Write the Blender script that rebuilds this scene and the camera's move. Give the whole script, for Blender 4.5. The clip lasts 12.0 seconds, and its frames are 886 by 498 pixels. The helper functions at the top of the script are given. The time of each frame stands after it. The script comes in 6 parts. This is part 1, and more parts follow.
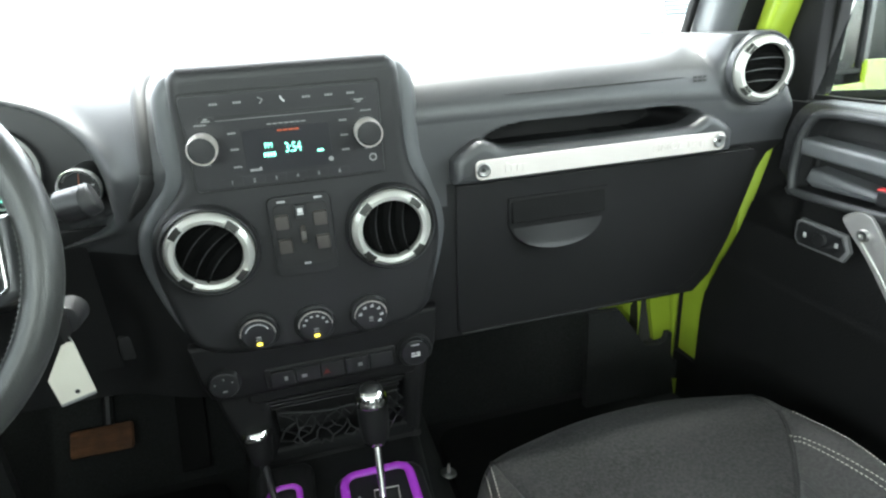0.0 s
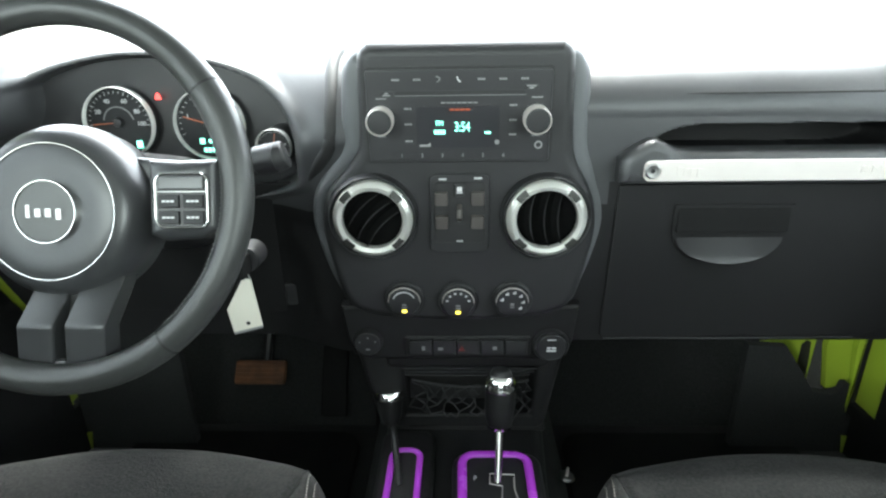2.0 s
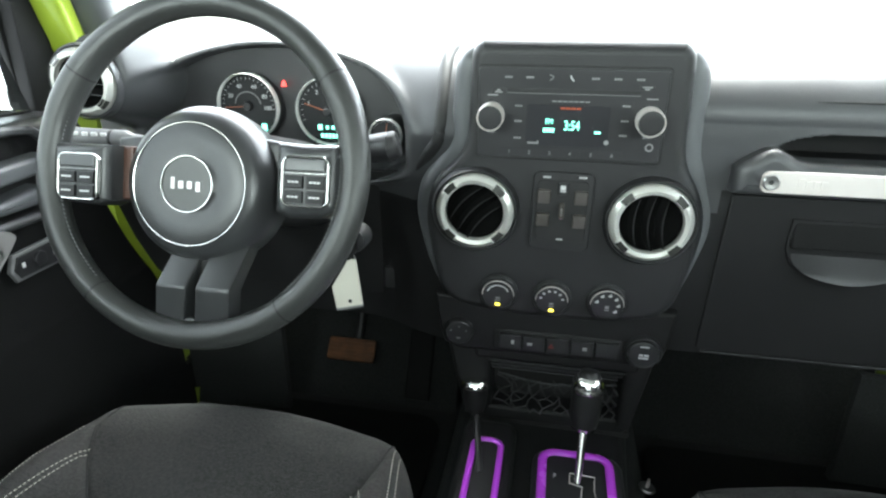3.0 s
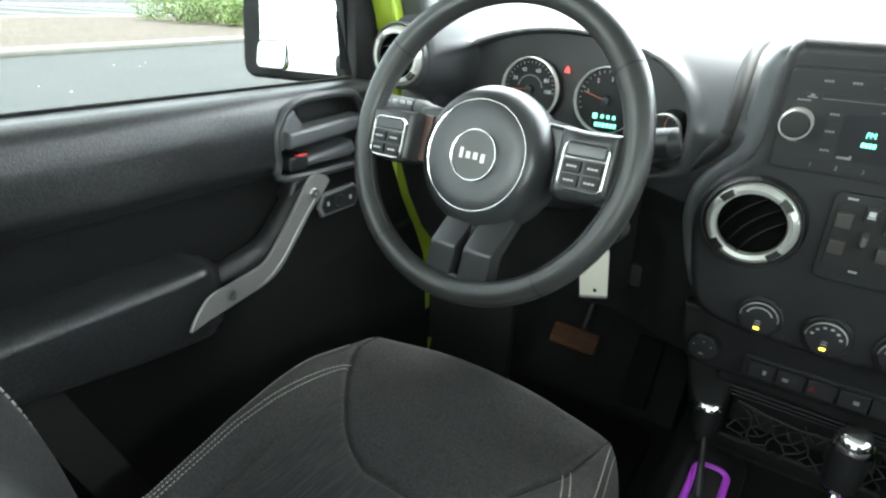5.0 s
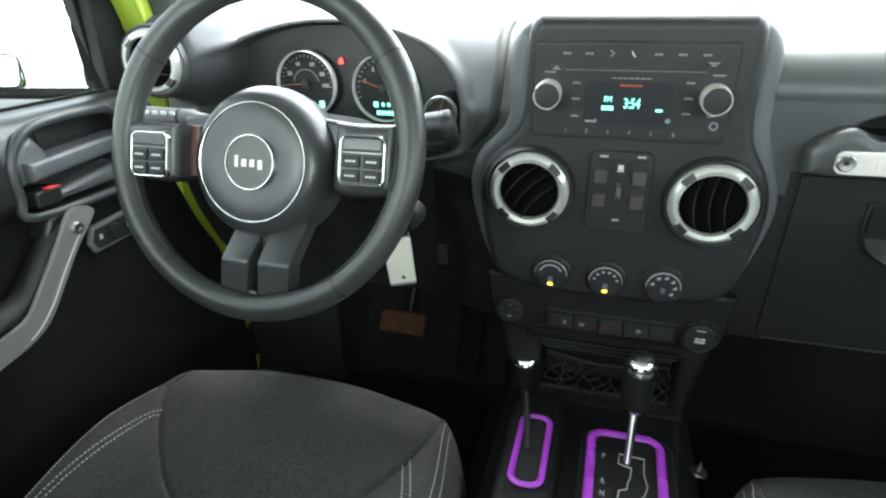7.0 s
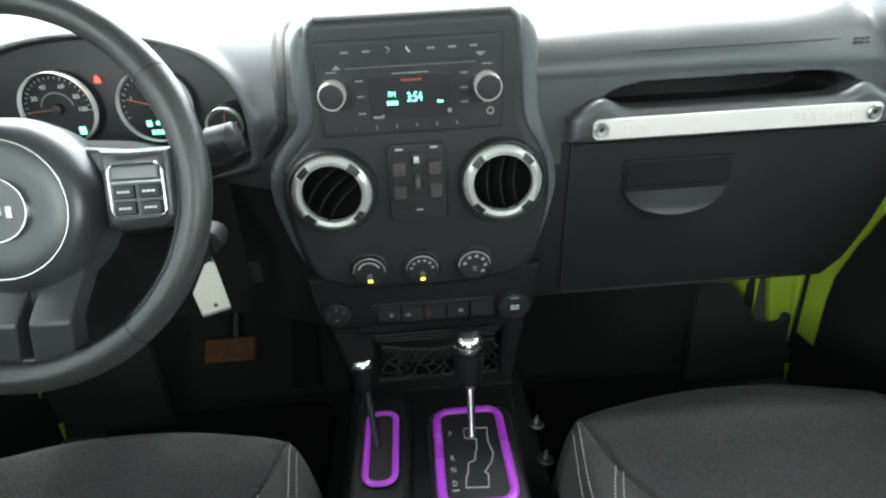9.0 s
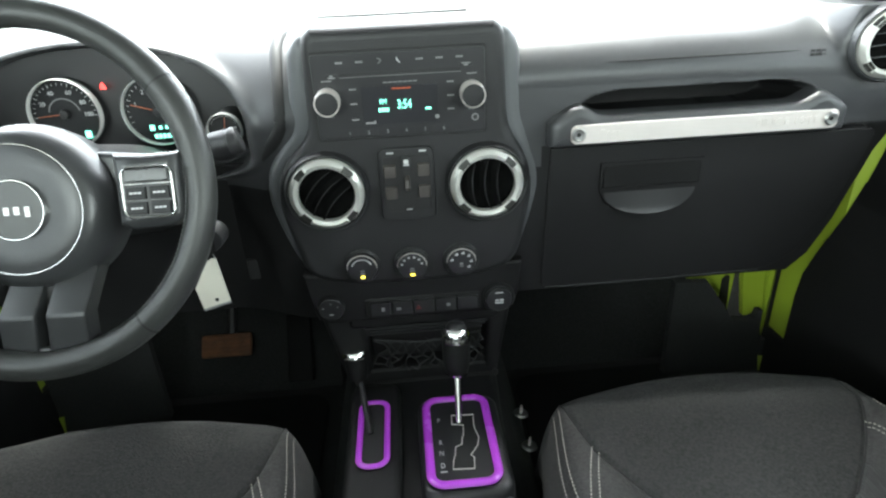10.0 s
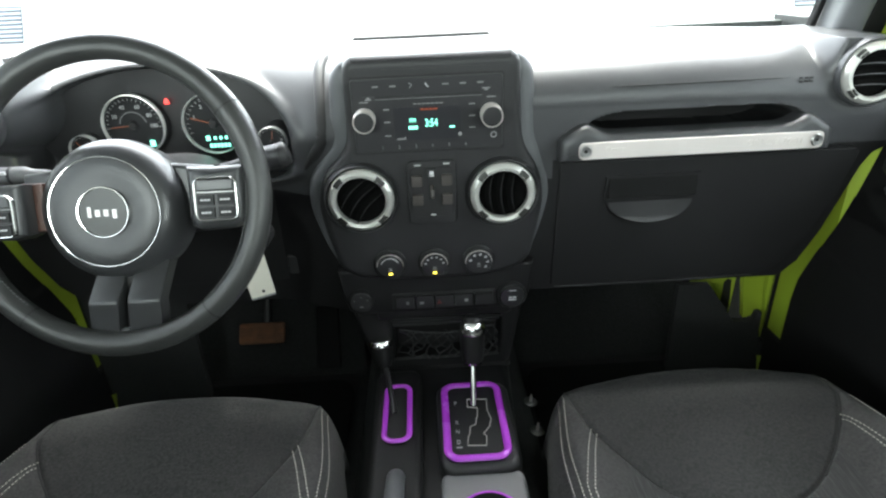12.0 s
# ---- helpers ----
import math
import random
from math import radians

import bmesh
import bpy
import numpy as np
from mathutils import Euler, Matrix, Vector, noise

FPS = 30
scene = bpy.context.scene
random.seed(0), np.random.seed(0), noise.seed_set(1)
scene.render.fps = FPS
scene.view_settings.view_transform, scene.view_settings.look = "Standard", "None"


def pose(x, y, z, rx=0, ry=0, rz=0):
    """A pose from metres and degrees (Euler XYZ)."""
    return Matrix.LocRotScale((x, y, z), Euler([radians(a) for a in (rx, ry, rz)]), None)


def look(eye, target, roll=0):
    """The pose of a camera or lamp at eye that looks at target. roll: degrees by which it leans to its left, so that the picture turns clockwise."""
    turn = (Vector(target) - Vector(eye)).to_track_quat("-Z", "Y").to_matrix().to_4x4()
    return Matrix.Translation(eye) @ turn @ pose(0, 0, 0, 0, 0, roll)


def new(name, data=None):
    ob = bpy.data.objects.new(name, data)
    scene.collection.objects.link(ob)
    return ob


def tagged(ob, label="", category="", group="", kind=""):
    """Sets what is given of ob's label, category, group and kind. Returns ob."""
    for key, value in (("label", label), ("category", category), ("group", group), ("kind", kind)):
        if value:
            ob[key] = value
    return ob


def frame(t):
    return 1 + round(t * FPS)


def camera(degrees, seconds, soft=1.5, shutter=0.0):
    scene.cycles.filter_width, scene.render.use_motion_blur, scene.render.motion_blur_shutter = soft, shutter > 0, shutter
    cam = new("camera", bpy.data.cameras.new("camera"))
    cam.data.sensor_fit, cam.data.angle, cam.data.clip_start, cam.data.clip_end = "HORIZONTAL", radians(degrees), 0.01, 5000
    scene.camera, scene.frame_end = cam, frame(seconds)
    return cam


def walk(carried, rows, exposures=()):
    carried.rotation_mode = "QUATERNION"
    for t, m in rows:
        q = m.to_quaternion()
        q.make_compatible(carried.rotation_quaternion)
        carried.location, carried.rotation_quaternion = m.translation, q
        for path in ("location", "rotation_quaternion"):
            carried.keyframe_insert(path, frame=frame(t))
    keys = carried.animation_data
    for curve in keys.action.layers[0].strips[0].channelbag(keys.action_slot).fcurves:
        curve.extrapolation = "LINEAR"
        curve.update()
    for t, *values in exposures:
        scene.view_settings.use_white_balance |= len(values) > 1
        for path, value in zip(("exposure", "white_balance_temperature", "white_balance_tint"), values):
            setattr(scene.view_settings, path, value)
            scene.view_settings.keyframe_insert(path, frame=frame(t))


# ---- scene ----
cam = camera(75.4, 12.0, 2.3)
PATH = [
    (0, (0.003, -0.645, 1.405), (0.459, 1.166, 0.688), -3.7),
    (0.5, (-0.007, -0.65, 1.406), (0.302, 1.195, 0.696), -2.8),
    (1, (-0.018, -0.643, 1.401), (0.195, 1.214, 0.689), -2.1),
    (1.5, (-0.006, -0.64, 1.401), (0.096, 1.222, 0.678), -1.5),
    (2, (0.001, -0.649, 1.398), (-0.056, 1.216, 0.68), -0.9),
    (2.5, (-0.003, -0.652, 1.396), (-0.208, 1.2, 0.671), 0.0),
    (3, (-0.015, -0.666, 1.402), (-0.364, 1.161, 0.667), 0.4),
    (3.5, (-0.024, -0.674, 1.392), (-0.531, 1.119, 0.666), 1.3),
    (3.7, (-0.014, -0.664, 1.395), (-0.621, 1.088, 0.643), 1.3),
    (5.3, (-0.052, -0.712, 1.406), (-1.109, 0.792, 0.617), 2.4),
    (5.5, (-0.054, -0.716, 1.408), (-1.093, 0.801, 0.621), 2.3),
    (6, (-0.046, -0.704, 1.413), (-0.853, 0.944, 0.619), 0.9),
    (6.5, (-0.034, -0.685, 1.412), (-0.71, 1.017, 0.609), -0.0),
    (7, (-0.017, -0.668, 1.41), (-0.531, 1.082, 0.589), -0.8),
    (7.5, (-0.009, -0.652, 1.4), (-0.388, 1.128, 0.571), -1.5),
    (7.7, (-0.004, -0.643, 1.397), (-0.324, 1.147, 0.564), -1.8),
    (9.3, (0.003, -0.672, 1.417), (0.107, 1.134, 0.563), -3.1),
    (9.5, (0.005, -0.682, 1.418), (0.112, 1.126, 0.57), -3.0),
    (10, (0.001, -0.706, 1.431), (0.108, 1.1, 0.578), -2.9),
    (10.5, (-0.004, -0.729, 1.448), (0.103, 1.075, 0.592), -2.9),
    (11, (-0.009, -0.749, 1.457), (0.092, 1.056, 0.6), -2.8),
    (11.5, (-0.006, -0.769, 1.468), (0.077, 1.035, 0.61), -2.7),
    (12, (-0.006, -0.792, 1.48), (0.037, 1.013, 0.619), -2.6),
]
walk(cam, [(t, look(eye, target, roll)) for t, eye, target, roll in PATH], exposures=[(0, 5.85, 6400, 2.5), (2.5, 5.8, 6350, 3), (5.5, 5.45, 6400, 0), (7.5, 5.6, 6300, 1.5), (9.5, 5.6, 6400, 3), (12, 5.38, 6450, 5)])

# ---- world, sun, exposure ----
world = bpy.data.worlds.new("overcast_sky")
scene.world = world
world.use_nodes = True
wn, wl = world.node_tree.nodes, world.node_tree.links
wn.clear()
sky = wn.new("ShaderNodeTexSky")
sky.sky_type, sky.sun_disc = "NISHITA", False
sky.sun_elevation, sky.sun_rotation = radians(80), radians(25)
sky.dust_density, sky.air_density = 3.0, 1.0
veil = wn.new("ShaderNodeHueSaturation")
veil.inputs["Saturation"].default_value = 0.25
back = wn.new("ShaderNodeBackground")
back.inputs["Strength"].default_value = 0.084
wout = wn.new("ShaderNodeOutputWorld")
wl.new(sky.outputs[0], veil.inputs["Color"])
wl.new(veil.outputs[0], back.inputs[0])
wl.new(back.outputs[0], wout.inputs[0])
sun_data = bpy.data.lights.new("sun", "SUN")
sun_data.energy, sun_data.angle, sun_data.color = 0.75, radians(24), (0.97, 1.0, 0.96)
sun = new("sun", sun_data)
sun.matrix_world = look((1.10, 2.36, 14.77), (0, 0, 0))


def window_light(name, watts, size_x, size_y, eye, target):
    """Daylight coming in through a tinted rear window, standing in its opening."""
    data = bpy.data.lights.new(name, "AREA")
    data.shape, data.size, data.size_y = "RECTANGLE", size_x, size_y
    data.energy, data.color = watts, (0.92, 1.0, 0.99)
    ob = new(name, data)
    ob.matrix_world = look(eye, target)
    return ob


window_light("tailgate_daylight", 0.10, 1.40, 0.46, (0, -2.03, 1.53), (0, 0, 1.53))
window_light("quarter_daylight", 1.3, 0.84, 0.44, (-0.77, -1.54, 1.53), (0.5, -1.54, 1.53))
window_light("quarter_daylight", 0.8, 0.84, 0.44, (0.77, -1.54, 1.53), (-0.5, -1.54, 1.53))


# ---- materials ----
def mat(name, color, rough=0.5, metal=0.0, grain=0.0, grain_scale=900.0, mottle=0.12, mottle_scale=9.0,
        coat=0.0, spec=0.5, speckle=0.0, emit=None, glow=0.0, trans=0.0, sheen=0.0, rough_var=0.1):
    """A principled surface with coarse mottling, roughness wear and a fine grain in the relief."""
    m = bpy.data.materials.new(name)
    m.use_nodes = True
    nt = m.node_tree
    n, l = nt.nodes, nt.links
    b = n["Principled BSDF"]
    b.inputs["Metallic"].default_value = metal
    b.inputs["Coat Weight"].default_value = coat
    b.inputs["Coat Roughness"].default_value = 0.08
    b.inputs["Specular IOR Level"].default_value = spec
    b.inputs["Transmission Weight"].default_value = trans
    b.inputs["Sheen Weight"].default_value = sheen
    b.inputs["Sheen Roughness"].default_value = 0.4
    geo = n.new("ShaderNodeNewGeometry")
    big = n.new("ShaderNodeTexNoise")
    big.inputs["Scale"].default_value = mottle_scale
    big.inputs["Detail"].default_value = 4
    l.new(geo.outputs["Position"], big.inputs["Vector"])
    ramp = n.new("ShaderNodeMapRange")
    ramp.inputs["From Min"].default_value, ramp.inputs["From Max"].default_value = 0.3, 0.7
    ramp.inputs["To Min"].default_value, ramp.inputs["To Max"].default_value = 1 - mottle, 1 + mottle
    l.new(big.outputs["Fac"], ramp.inputs["Value"])
    mul = n.new("ShaderNodeVectorMath")
    mul.operation = "SCALE"
    mul.inputs[0].default_value = color
    l.new(ramp.outputs[0], mul.inputs["Scale"])
    l.new(mul.outputs[0], b.inputs["Base Color"])
    wear = n.new("ShaderNodeMapRange")
    wear.inputs["From Min"].default_value, wear.inputs["From Max"].default_value = 0.3, 0.7
    wear.inputs["To Min"].default_value, wear.inputs["To Max"].default_value = max(0.02, rough * (1 - rough_var)), min(1, rough * (1 + rough_var))
    l.new(big.outputs["Fac"], wear.inputs["Value"])
    l.new(wear.outputs[0], b.inputs["Roughness"])
    if grain:
        fine = n.new("ShaderNodeTexNoise")
        fine.inputs["Scale"].default_value = grain_scale
        fine.inputs["Detail"].default_value = 2
        l.new(geo.outputs["Position"], fine.inputs["Vector"])
        bump = n.new("ShaderNodeBump")
        bump.inputs["Strength"].default_value = grain
        bump.inputs["Distance"].default_value = 0.001
        l.new(fine.outputs["Fac"], bump.inputs["Height"])
        l.new(bump.outputs[0], b.inputs["Normal"])
    if speckle:
        dots = n.new("ShaderNodeTexNoise")
        dots.inputs["Scale"].default_value = grain_scale * 0.6
        dots.inputs["Detail"].default_value = 3
        l.new(geo.outputs["Position"], dots.inputs["Vector"])
        spread = n.new("ShaderNodeMapRange")
        spread.inputs["From Min"].default_value, spread.inputs["From Max"].default_value = 0.3, 0.7
        spread.inputs["To Min"].default_value, spread.inputs["To Max"].default_value = 1 - speckle, 1 + speckle
        l.new(dots.outputs["Fac"], spread.inputs["Value"])
        mul2 = n.new("ShaderNodeVectorMath")
        mul2.operation = "SCALE"
        l.new(mul.outputs[0], mul2.inputs[0])
        l.new(spread.outputs[0], mul2.inputs["Scale"])
        l.new(mul2.outputs[0], b.inputs["Base Color"])
    if emit:
        b.inputs["Emission Color"].default_value = (*emit, 1)
        b.inputs["Emission Strength"].default_value = glow
    return m


def streaked(name, color, light, scale, rough):
    """Cloth with fine streaks running front to back, lighter threads in a dark ground."""
    m = mat(name, color, rough, grain=0.5, grain_scale=1500, sheen=0.08)
    n, l = m.node_tree.nodes, m.node_tree.links
    b = n["Principled BSDF"]
    geo = n.new("ShaderNodeNewGeometry")
    stretch = n.new("ShaderNodeVectorMath")
    stretch.operation = "MULTIPLY"
    stretch.inputs[1].default_value = (scale, scale * 0.06, scale * 0.3)
    l.new(geo.outputs["Position"], stretch.inputs[0])
    noi = n.new("ShaderNodeTexNoise")
    noi.inputs["Scale"].default_value = 1.0
    l.new(stretch.outputs[0], noi.inputs["Vector"])
    cr = n.new("ShaderNodeValToRGB")
    cr.color_ramp.elements[0].position, cr.color_ramp.elements[0].color = 0.45, (*color, 1)
    cr.color_ramp.elements[1].position, cr.color_ramp.elements[1].color = 0.7, (*light, 1)
    l.new(noi.outputs["Fac"], cr.inputs[0])
    l.new(cr.outputs[0], b.inputs["Base Color"])
    return m


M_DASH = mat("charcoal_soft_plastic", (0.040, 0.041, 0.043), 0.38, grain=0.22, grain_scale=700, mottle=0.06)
# Dash plastic with its lower shade in the colour; elsewhere plain black.
M_LID = mat("black_and_shaded_plastic", (0.0060, 0.0060, 0.0063), 0.58, grain=0.35, grain_scale=700, mottle=0.1, spec=0.3)
M_BEZEL = mat("black_bezel_plastic", (0.0138, 0.0138, 0.0145), 0.5, grain=0.2, grain_scale=900, spec=0.42)
M_FLANK = mat("grey_flank_plastic", (0.085, 0.088, 0.092), 0.38, grain=0.2, mottle=0.06)
M_BLACK = mat("black_plastic", (0.014, 0.014, 0.015), 0.42, grain=0.15)
M_DEEP = mat("deep_black_plastic", (0.007, 0.007, 0.007), 0.6)
# Door plastic again, with the shade under the pad put into its colour.
M_DOORSHADE = mat("shaded_door_plastic", (0.006, 0.006, 0.0062), 0.8, grain=0.4, grain_scale=420, mottle=0.2, spec=0.2)
# Near-black stands for the shade of a deep duct; the barrel is shallow.
M_DUCTSHADE = mat("duct_depth_shade", (0.004, 0.004, 0.004), 0.9, spec=0.05)
M_BLADE = mat("blade_black", (0.005, 0.005, 0.005), 0.75, spec=0.05)
M_GLOSS = mat("glossy_black_face", (0.015, 0.015, 0.016), 0.38, mottle=0.05)
M_DIAL = mat("black_dial_face", (0.009, 0.009, 0.010), 0.5, mottle=0.05, spec=0.3)
M_DARKGLASS = mat("display_window", (0.011, 0.011, 0.013), 0.34, mottle=0.04)
M_SILVER = mat("satin_silver_plastic", (0.69, 0.69, 0.645), 0.30, metal=0.7, grain=0.08, mottle=0.08)
M_BRUSHED = mat("brushed_metal", (0.64, 0.595, 0.565), 0.34, metal=0.35, grain=0.12, grain_scale=1400, mottle=0.07)
M_PLATE = mat("satin_door_plate", (0.45, 0.44, 0.43), 0.34, metal=0.65, grain=0.12, grain_scale=1400, mottle=0.07)
M_RIM = mat("bright_satin_rim", (0.88, 0.88, 0.85), 0.4, metal=0.1, mottle=0.04)
M_CHROME = mat("chrome", (0.82, 0.82, 0.80), 0.10, metal=1.0, mottle=0.05)
M_STEEL = mat("steel", (0.45, 0.45, 0.44), 0.3, metal=1.0)
M_PURPLE = mat("purple_gloss_plastic", (0.42, 0.055, 0.60), 0.28, coat=0.5, mottle=0.05)
M_GREEN = mat("lime_green_paint", (0.29, 0.385, 0.034), 0.3, coat=0.8, mottle=0.04, grain=0.03, grain_scale=300)
M_SEAT = mat("charcoal_seat_cloth", (0.0145, 0.0142, 0.0141), 0.9, speckle=0.7, grain=1.0, grain_scale=420, sheen=0.04, mottle=0.1)
M_BOLSTER = mat("dark_bolster_cloth", (0.021, 0.0203, 0.0198), 0.76, speckle=0.55, grain=0.8, grain_scale=420, sheen=0.05)
M_INSERT = streaked("streaked_insert_cloth", (0.015, 0.015, 0.015), (0.040, 0.040, 0.039), 420, 0.85)
M_SEAM = mat("seam_shadow_cloth", (0.012, 0.012, 0.012), 0.9)
M_THREAD = mat("pale_thread", (0.50, 0.47, 0.42), 0.7)
M_DECK = mat("pale_grey_plastic", (0.13, 0.13, 0.132), 0.45, grain=0.3, grain_scale=700, mottle=0.08)
M_CARPET = mat("black_carpet", (0.011, 0.012, 0.012), 0.95, speckle=0.6, grain=1.0, grain_scale=500, mottle=0.3, mottle_scale=30)
M_LEATHER = mat("black_wheel_leather", (0.025, 0.026, 0.025), 0.37, grain=0.3, grain_scale=650, mottle=0.08, rough_var=0.05)
M_SPOKE = mat("grey_spoke_plastic", (0.027, 0.028, 0.029), 0.34, grain=0.1, grain_scale=900)
M_DOOR = mat("black_door_panel", (0.015, 0.015, 0.016), 0.38, speckle=0.8, grain=0.45, grain_scale=480, mottle=0.25, spec=0.6)
M_RUST = mat("worn_pedal_rubber", (0.13, 0.058, 0.026), 0.8, grain=0.4, mottle=0.4, mottle_scale=40)
M_TAG = mat("cream_card", (0.62, 0.60, 0.52), 0.7, mottle=0.05)
M_RUBBER = mat("black_rubber", (0.006, 0.006, 0.006), 0.8, grain=0.3, grain_scale=400, spec=0.2)
M_MARK = mat("pale_marking", (0.5, 0.5, 0.5), 0.6)
M_DIM = mat("dim_marking", (0.20, 0.20, 0.20), 0.6)
M_SWITCH = mat("grey_switch", (0.050, 0.045, 0.041), 0.5)
M_TEAL = mat("teal_display_glow", (0.02, 0.1, 0.09), 0.5, emit=(0.25, 1.0, 0.72), glow=0.09)
M_AMBER = mat("amber_light", (0.2, 0.15, 0.02), 0.5, emit=(1.0, 0.78, 0.08), glow=0.10)
M_RED = mat("red_light", (0.2, 0.02, 0.02), 0.5, emit=(1.0, 0.06, 0.05), glow=0.08)
M_ORANGE = mat("orange_reflection_glow", (0.1, 0.03, 0.01), 0.5, emit=(1.0, 0.13, 0.05), glow=0.006)
M_REDPAINT = mat("red_mark", (0.45, 0.03, 0.03), 0.5)
M_NEEDLE = mat("orange_needle", (0.42, 0.12, 0.05), 0.5)
M_NOTCH = mat("dull_silver_notch", (0.034, 0.034, 0.031), 0.4, metal=0.3, mottle=0.2)
M_SCOOP = mat("lit_scoop_plastic", (0.015, 0.015, 0.016), 0.42, grain=0.1)
M_MIRROR = mat("mirror_silver", (0.9, 0.92, 0.92), 0.02, metal=1.0, mottle=0.0, rough_var=0.0)
M_HEADLINER = mat("grey_headliner", (0.42, 0.42, 0.41), 0.9, grain=0.5)
M_ASPHALT = mat("asphalt", (0.028, 0.031, 0.032), 0.85, grain=1.0, grain_scale=60, mottle=0.15, mottle_scale=0.8)
M_KERB = mat("concrete_kerb", (0.19, 0.185, 0.165), 0.85, grain=0.6, grain_scale=60, mottle=0.15, mottle_scale=2)
M_MULCH = mat("brown_mulch", (0.062, 0.048, 0.038), 0.95, grain=1.0, grain_scale=18, mottle=0.3, mottle_scale=3, speckle=0.9)
M_LEAF = mat("bush_leaf", (0.17, 0.24, 0.075), 0.6, mottle=0.5, mottle_scale=3)
M_TWIG = mat("bush_twig", (0.08, 0.05, 0.03), 0.9)
M_WHITEPAINT = mat("white_road_paint", (0.62, 0.62, 0.60), 0.8, mottle=0.2, mottle_scale=2)
M_SIDING = mat("blue_grey_siding", (0.16, 0.20, 0.24), 0.7)


def glass(name, clear=0.98):
    m = bpy.data.materials.new(name)
    m.use_nodes = True
    b = m.node_tree.nodes["Principled BSDF"]
    b.inputs["Base Color"].default_value = (clear * 0.955, clear, clear * 0.97, 1)
    b.inputs["Roughness"].default_value = 0.0
    b.inputs["IOR"].default_value = 1.02
    b.inputs["Transmission Weight"].default_value = 1.0
    return m


M_GLASS = glass("window_glass")
M_SIDE = glass("lightly_tinted_glass", 0.30)
M_TINT = glass("tinted_glass", 0.10)


# ---- building helpers ----
def thing(name, label, category, at=(0, 0, 0), kind="", group="", m=None):
    ob = new(name)
    ob.empty_display_size = 0.05
    ob.matrix_basis = m if m is not None else Matrix.Translation(at)
    return tagged(ob, label, category, group, kind)


def part(name, bm, material, parent=None, label="", local=False, sharp=38):
    """Links a bmesh (or mesh) as one mesh object under a thing or part; world coordinates unless local."""
    if isinstance(bm, bpy.types.Mesh):
        me = bm
    else:
        me = bpy.data.meshes.new(name)
        bm.normal_update()
        bm.to_mesh(me)
        bm.free()
    if material:
        me.materials.clear()
        me.materials.append(material)
    me.shade_smooth()
    me.set_sharp_from_angle(angle=radians(sharp))
    ob = new(name, me)
    if len(me.polygons) < 4000:
        flat_faces = ob.modifiers.new("weighted_normals", "WEIGHTED_NORMAL")
        flat_faces.keep_sharp = True
    if parent is not None:
        ob.parent = parent
        if not local and parent.type == "EMPTY":
            ob.matrix_parent_inverse = parent.matrix_basis.inverted()
    if label:
        ob["label"] = label
    return ob


def solid(name, bm, material, label, category, kind="", group="", sharp=38):
    return tagged(part(name, bm, material, sharp=sharp), label, category, group, kind)


def moved(bm, m):
    bmesh.ops.transform(bm, matrix=m, verts=bm.verts)
    return bm


def joined(*bms):
    out = bms[0]
    for b in bms[1:]:
        me = bpy.data.meshes.new("tmp")
        b.to_mesh(me)
        out.from_mesh(me)
        bpy.data.meshes.remove(me)
        b.free()
    return out


def bx(c, s, bev=0.0, seg=2, m=None):
    bm = bmesh.new()
    bmesh.ops.create_cube(bm, size=1)
    bmesh.ops.scale(bm, vec=s, verts=bm.verts)
    if bev:
        bmesh.ops.bevel(bm, geom=bm.edges[:], offset=bev, segments=seg, affect="EDGES", profile=0.5)
    bmesh.ops.translate(bm, vec=c, verts=bm.verts)
    return moved(bm, m) if m is not None else bm


def prism(outline, depth, bev=0.0, seg=3, m=None, back=False):
    """A flat outline (x, y) raised along z by depth, with its upper rim rounded."""
    bm = bmesh.new()
    lo = [bm.verts.new((x, y, 0)) for x, y in outline]
    hi = [bm.verts.new((x, y, depth)) for x, y in outline]
    n = len(outline)
    top = bm.faces.new(hi)
    bm.faces.new(lo[::-1])
    for i in range(n):
        bm.faces.new((lo[i], lo[(i + 1) % n], hi[(i + 1) % n], hi[i]))
    bmesh.ops.recalc_face_normals(bm, faces=bm.faces)
    if bev:
        rim = [e for e in bm.edges if all(v.co.z > depth - 1e-6 for v in e.verts)]
        if back:
            rim += [e for e in bm.edges if all(v.co.z < 1e-6 for v in e.verts)]
        bmesh.ops.bevel(bm, geom=rim, offset=bev, segments=seg, affect="EDGES", profile=0.5)
    return moved(bm, m) if m is not None else bm


def rrect(w, h, r, seg=5, cx=0.0, cy=0.0):
    pts = []
    for qx, qy, a0 in ((1, 1, 0), (-1, 1, 90), (-1, -1, 180), (1, -1, 270)):
        for i in range(seg + 1):
            a = radians(a0 + 90 * i / seg)
            pts.append((cx + qx * (w / 2 - r) + r * math.cos(a), cy + qy * (h / 2 - r) + r * math.sin(a)))
    return pts


def circle(r, n=32, cx=0.0, cy=0.0, a0=0.0, a1=360.0):
    return [(cx + r * math.cos(radians(a0 + (a1 - a0) * i / n)), cy + r * math.sin(radians(a0 + (a1 - a0) * i / n))) for i in range(n)]


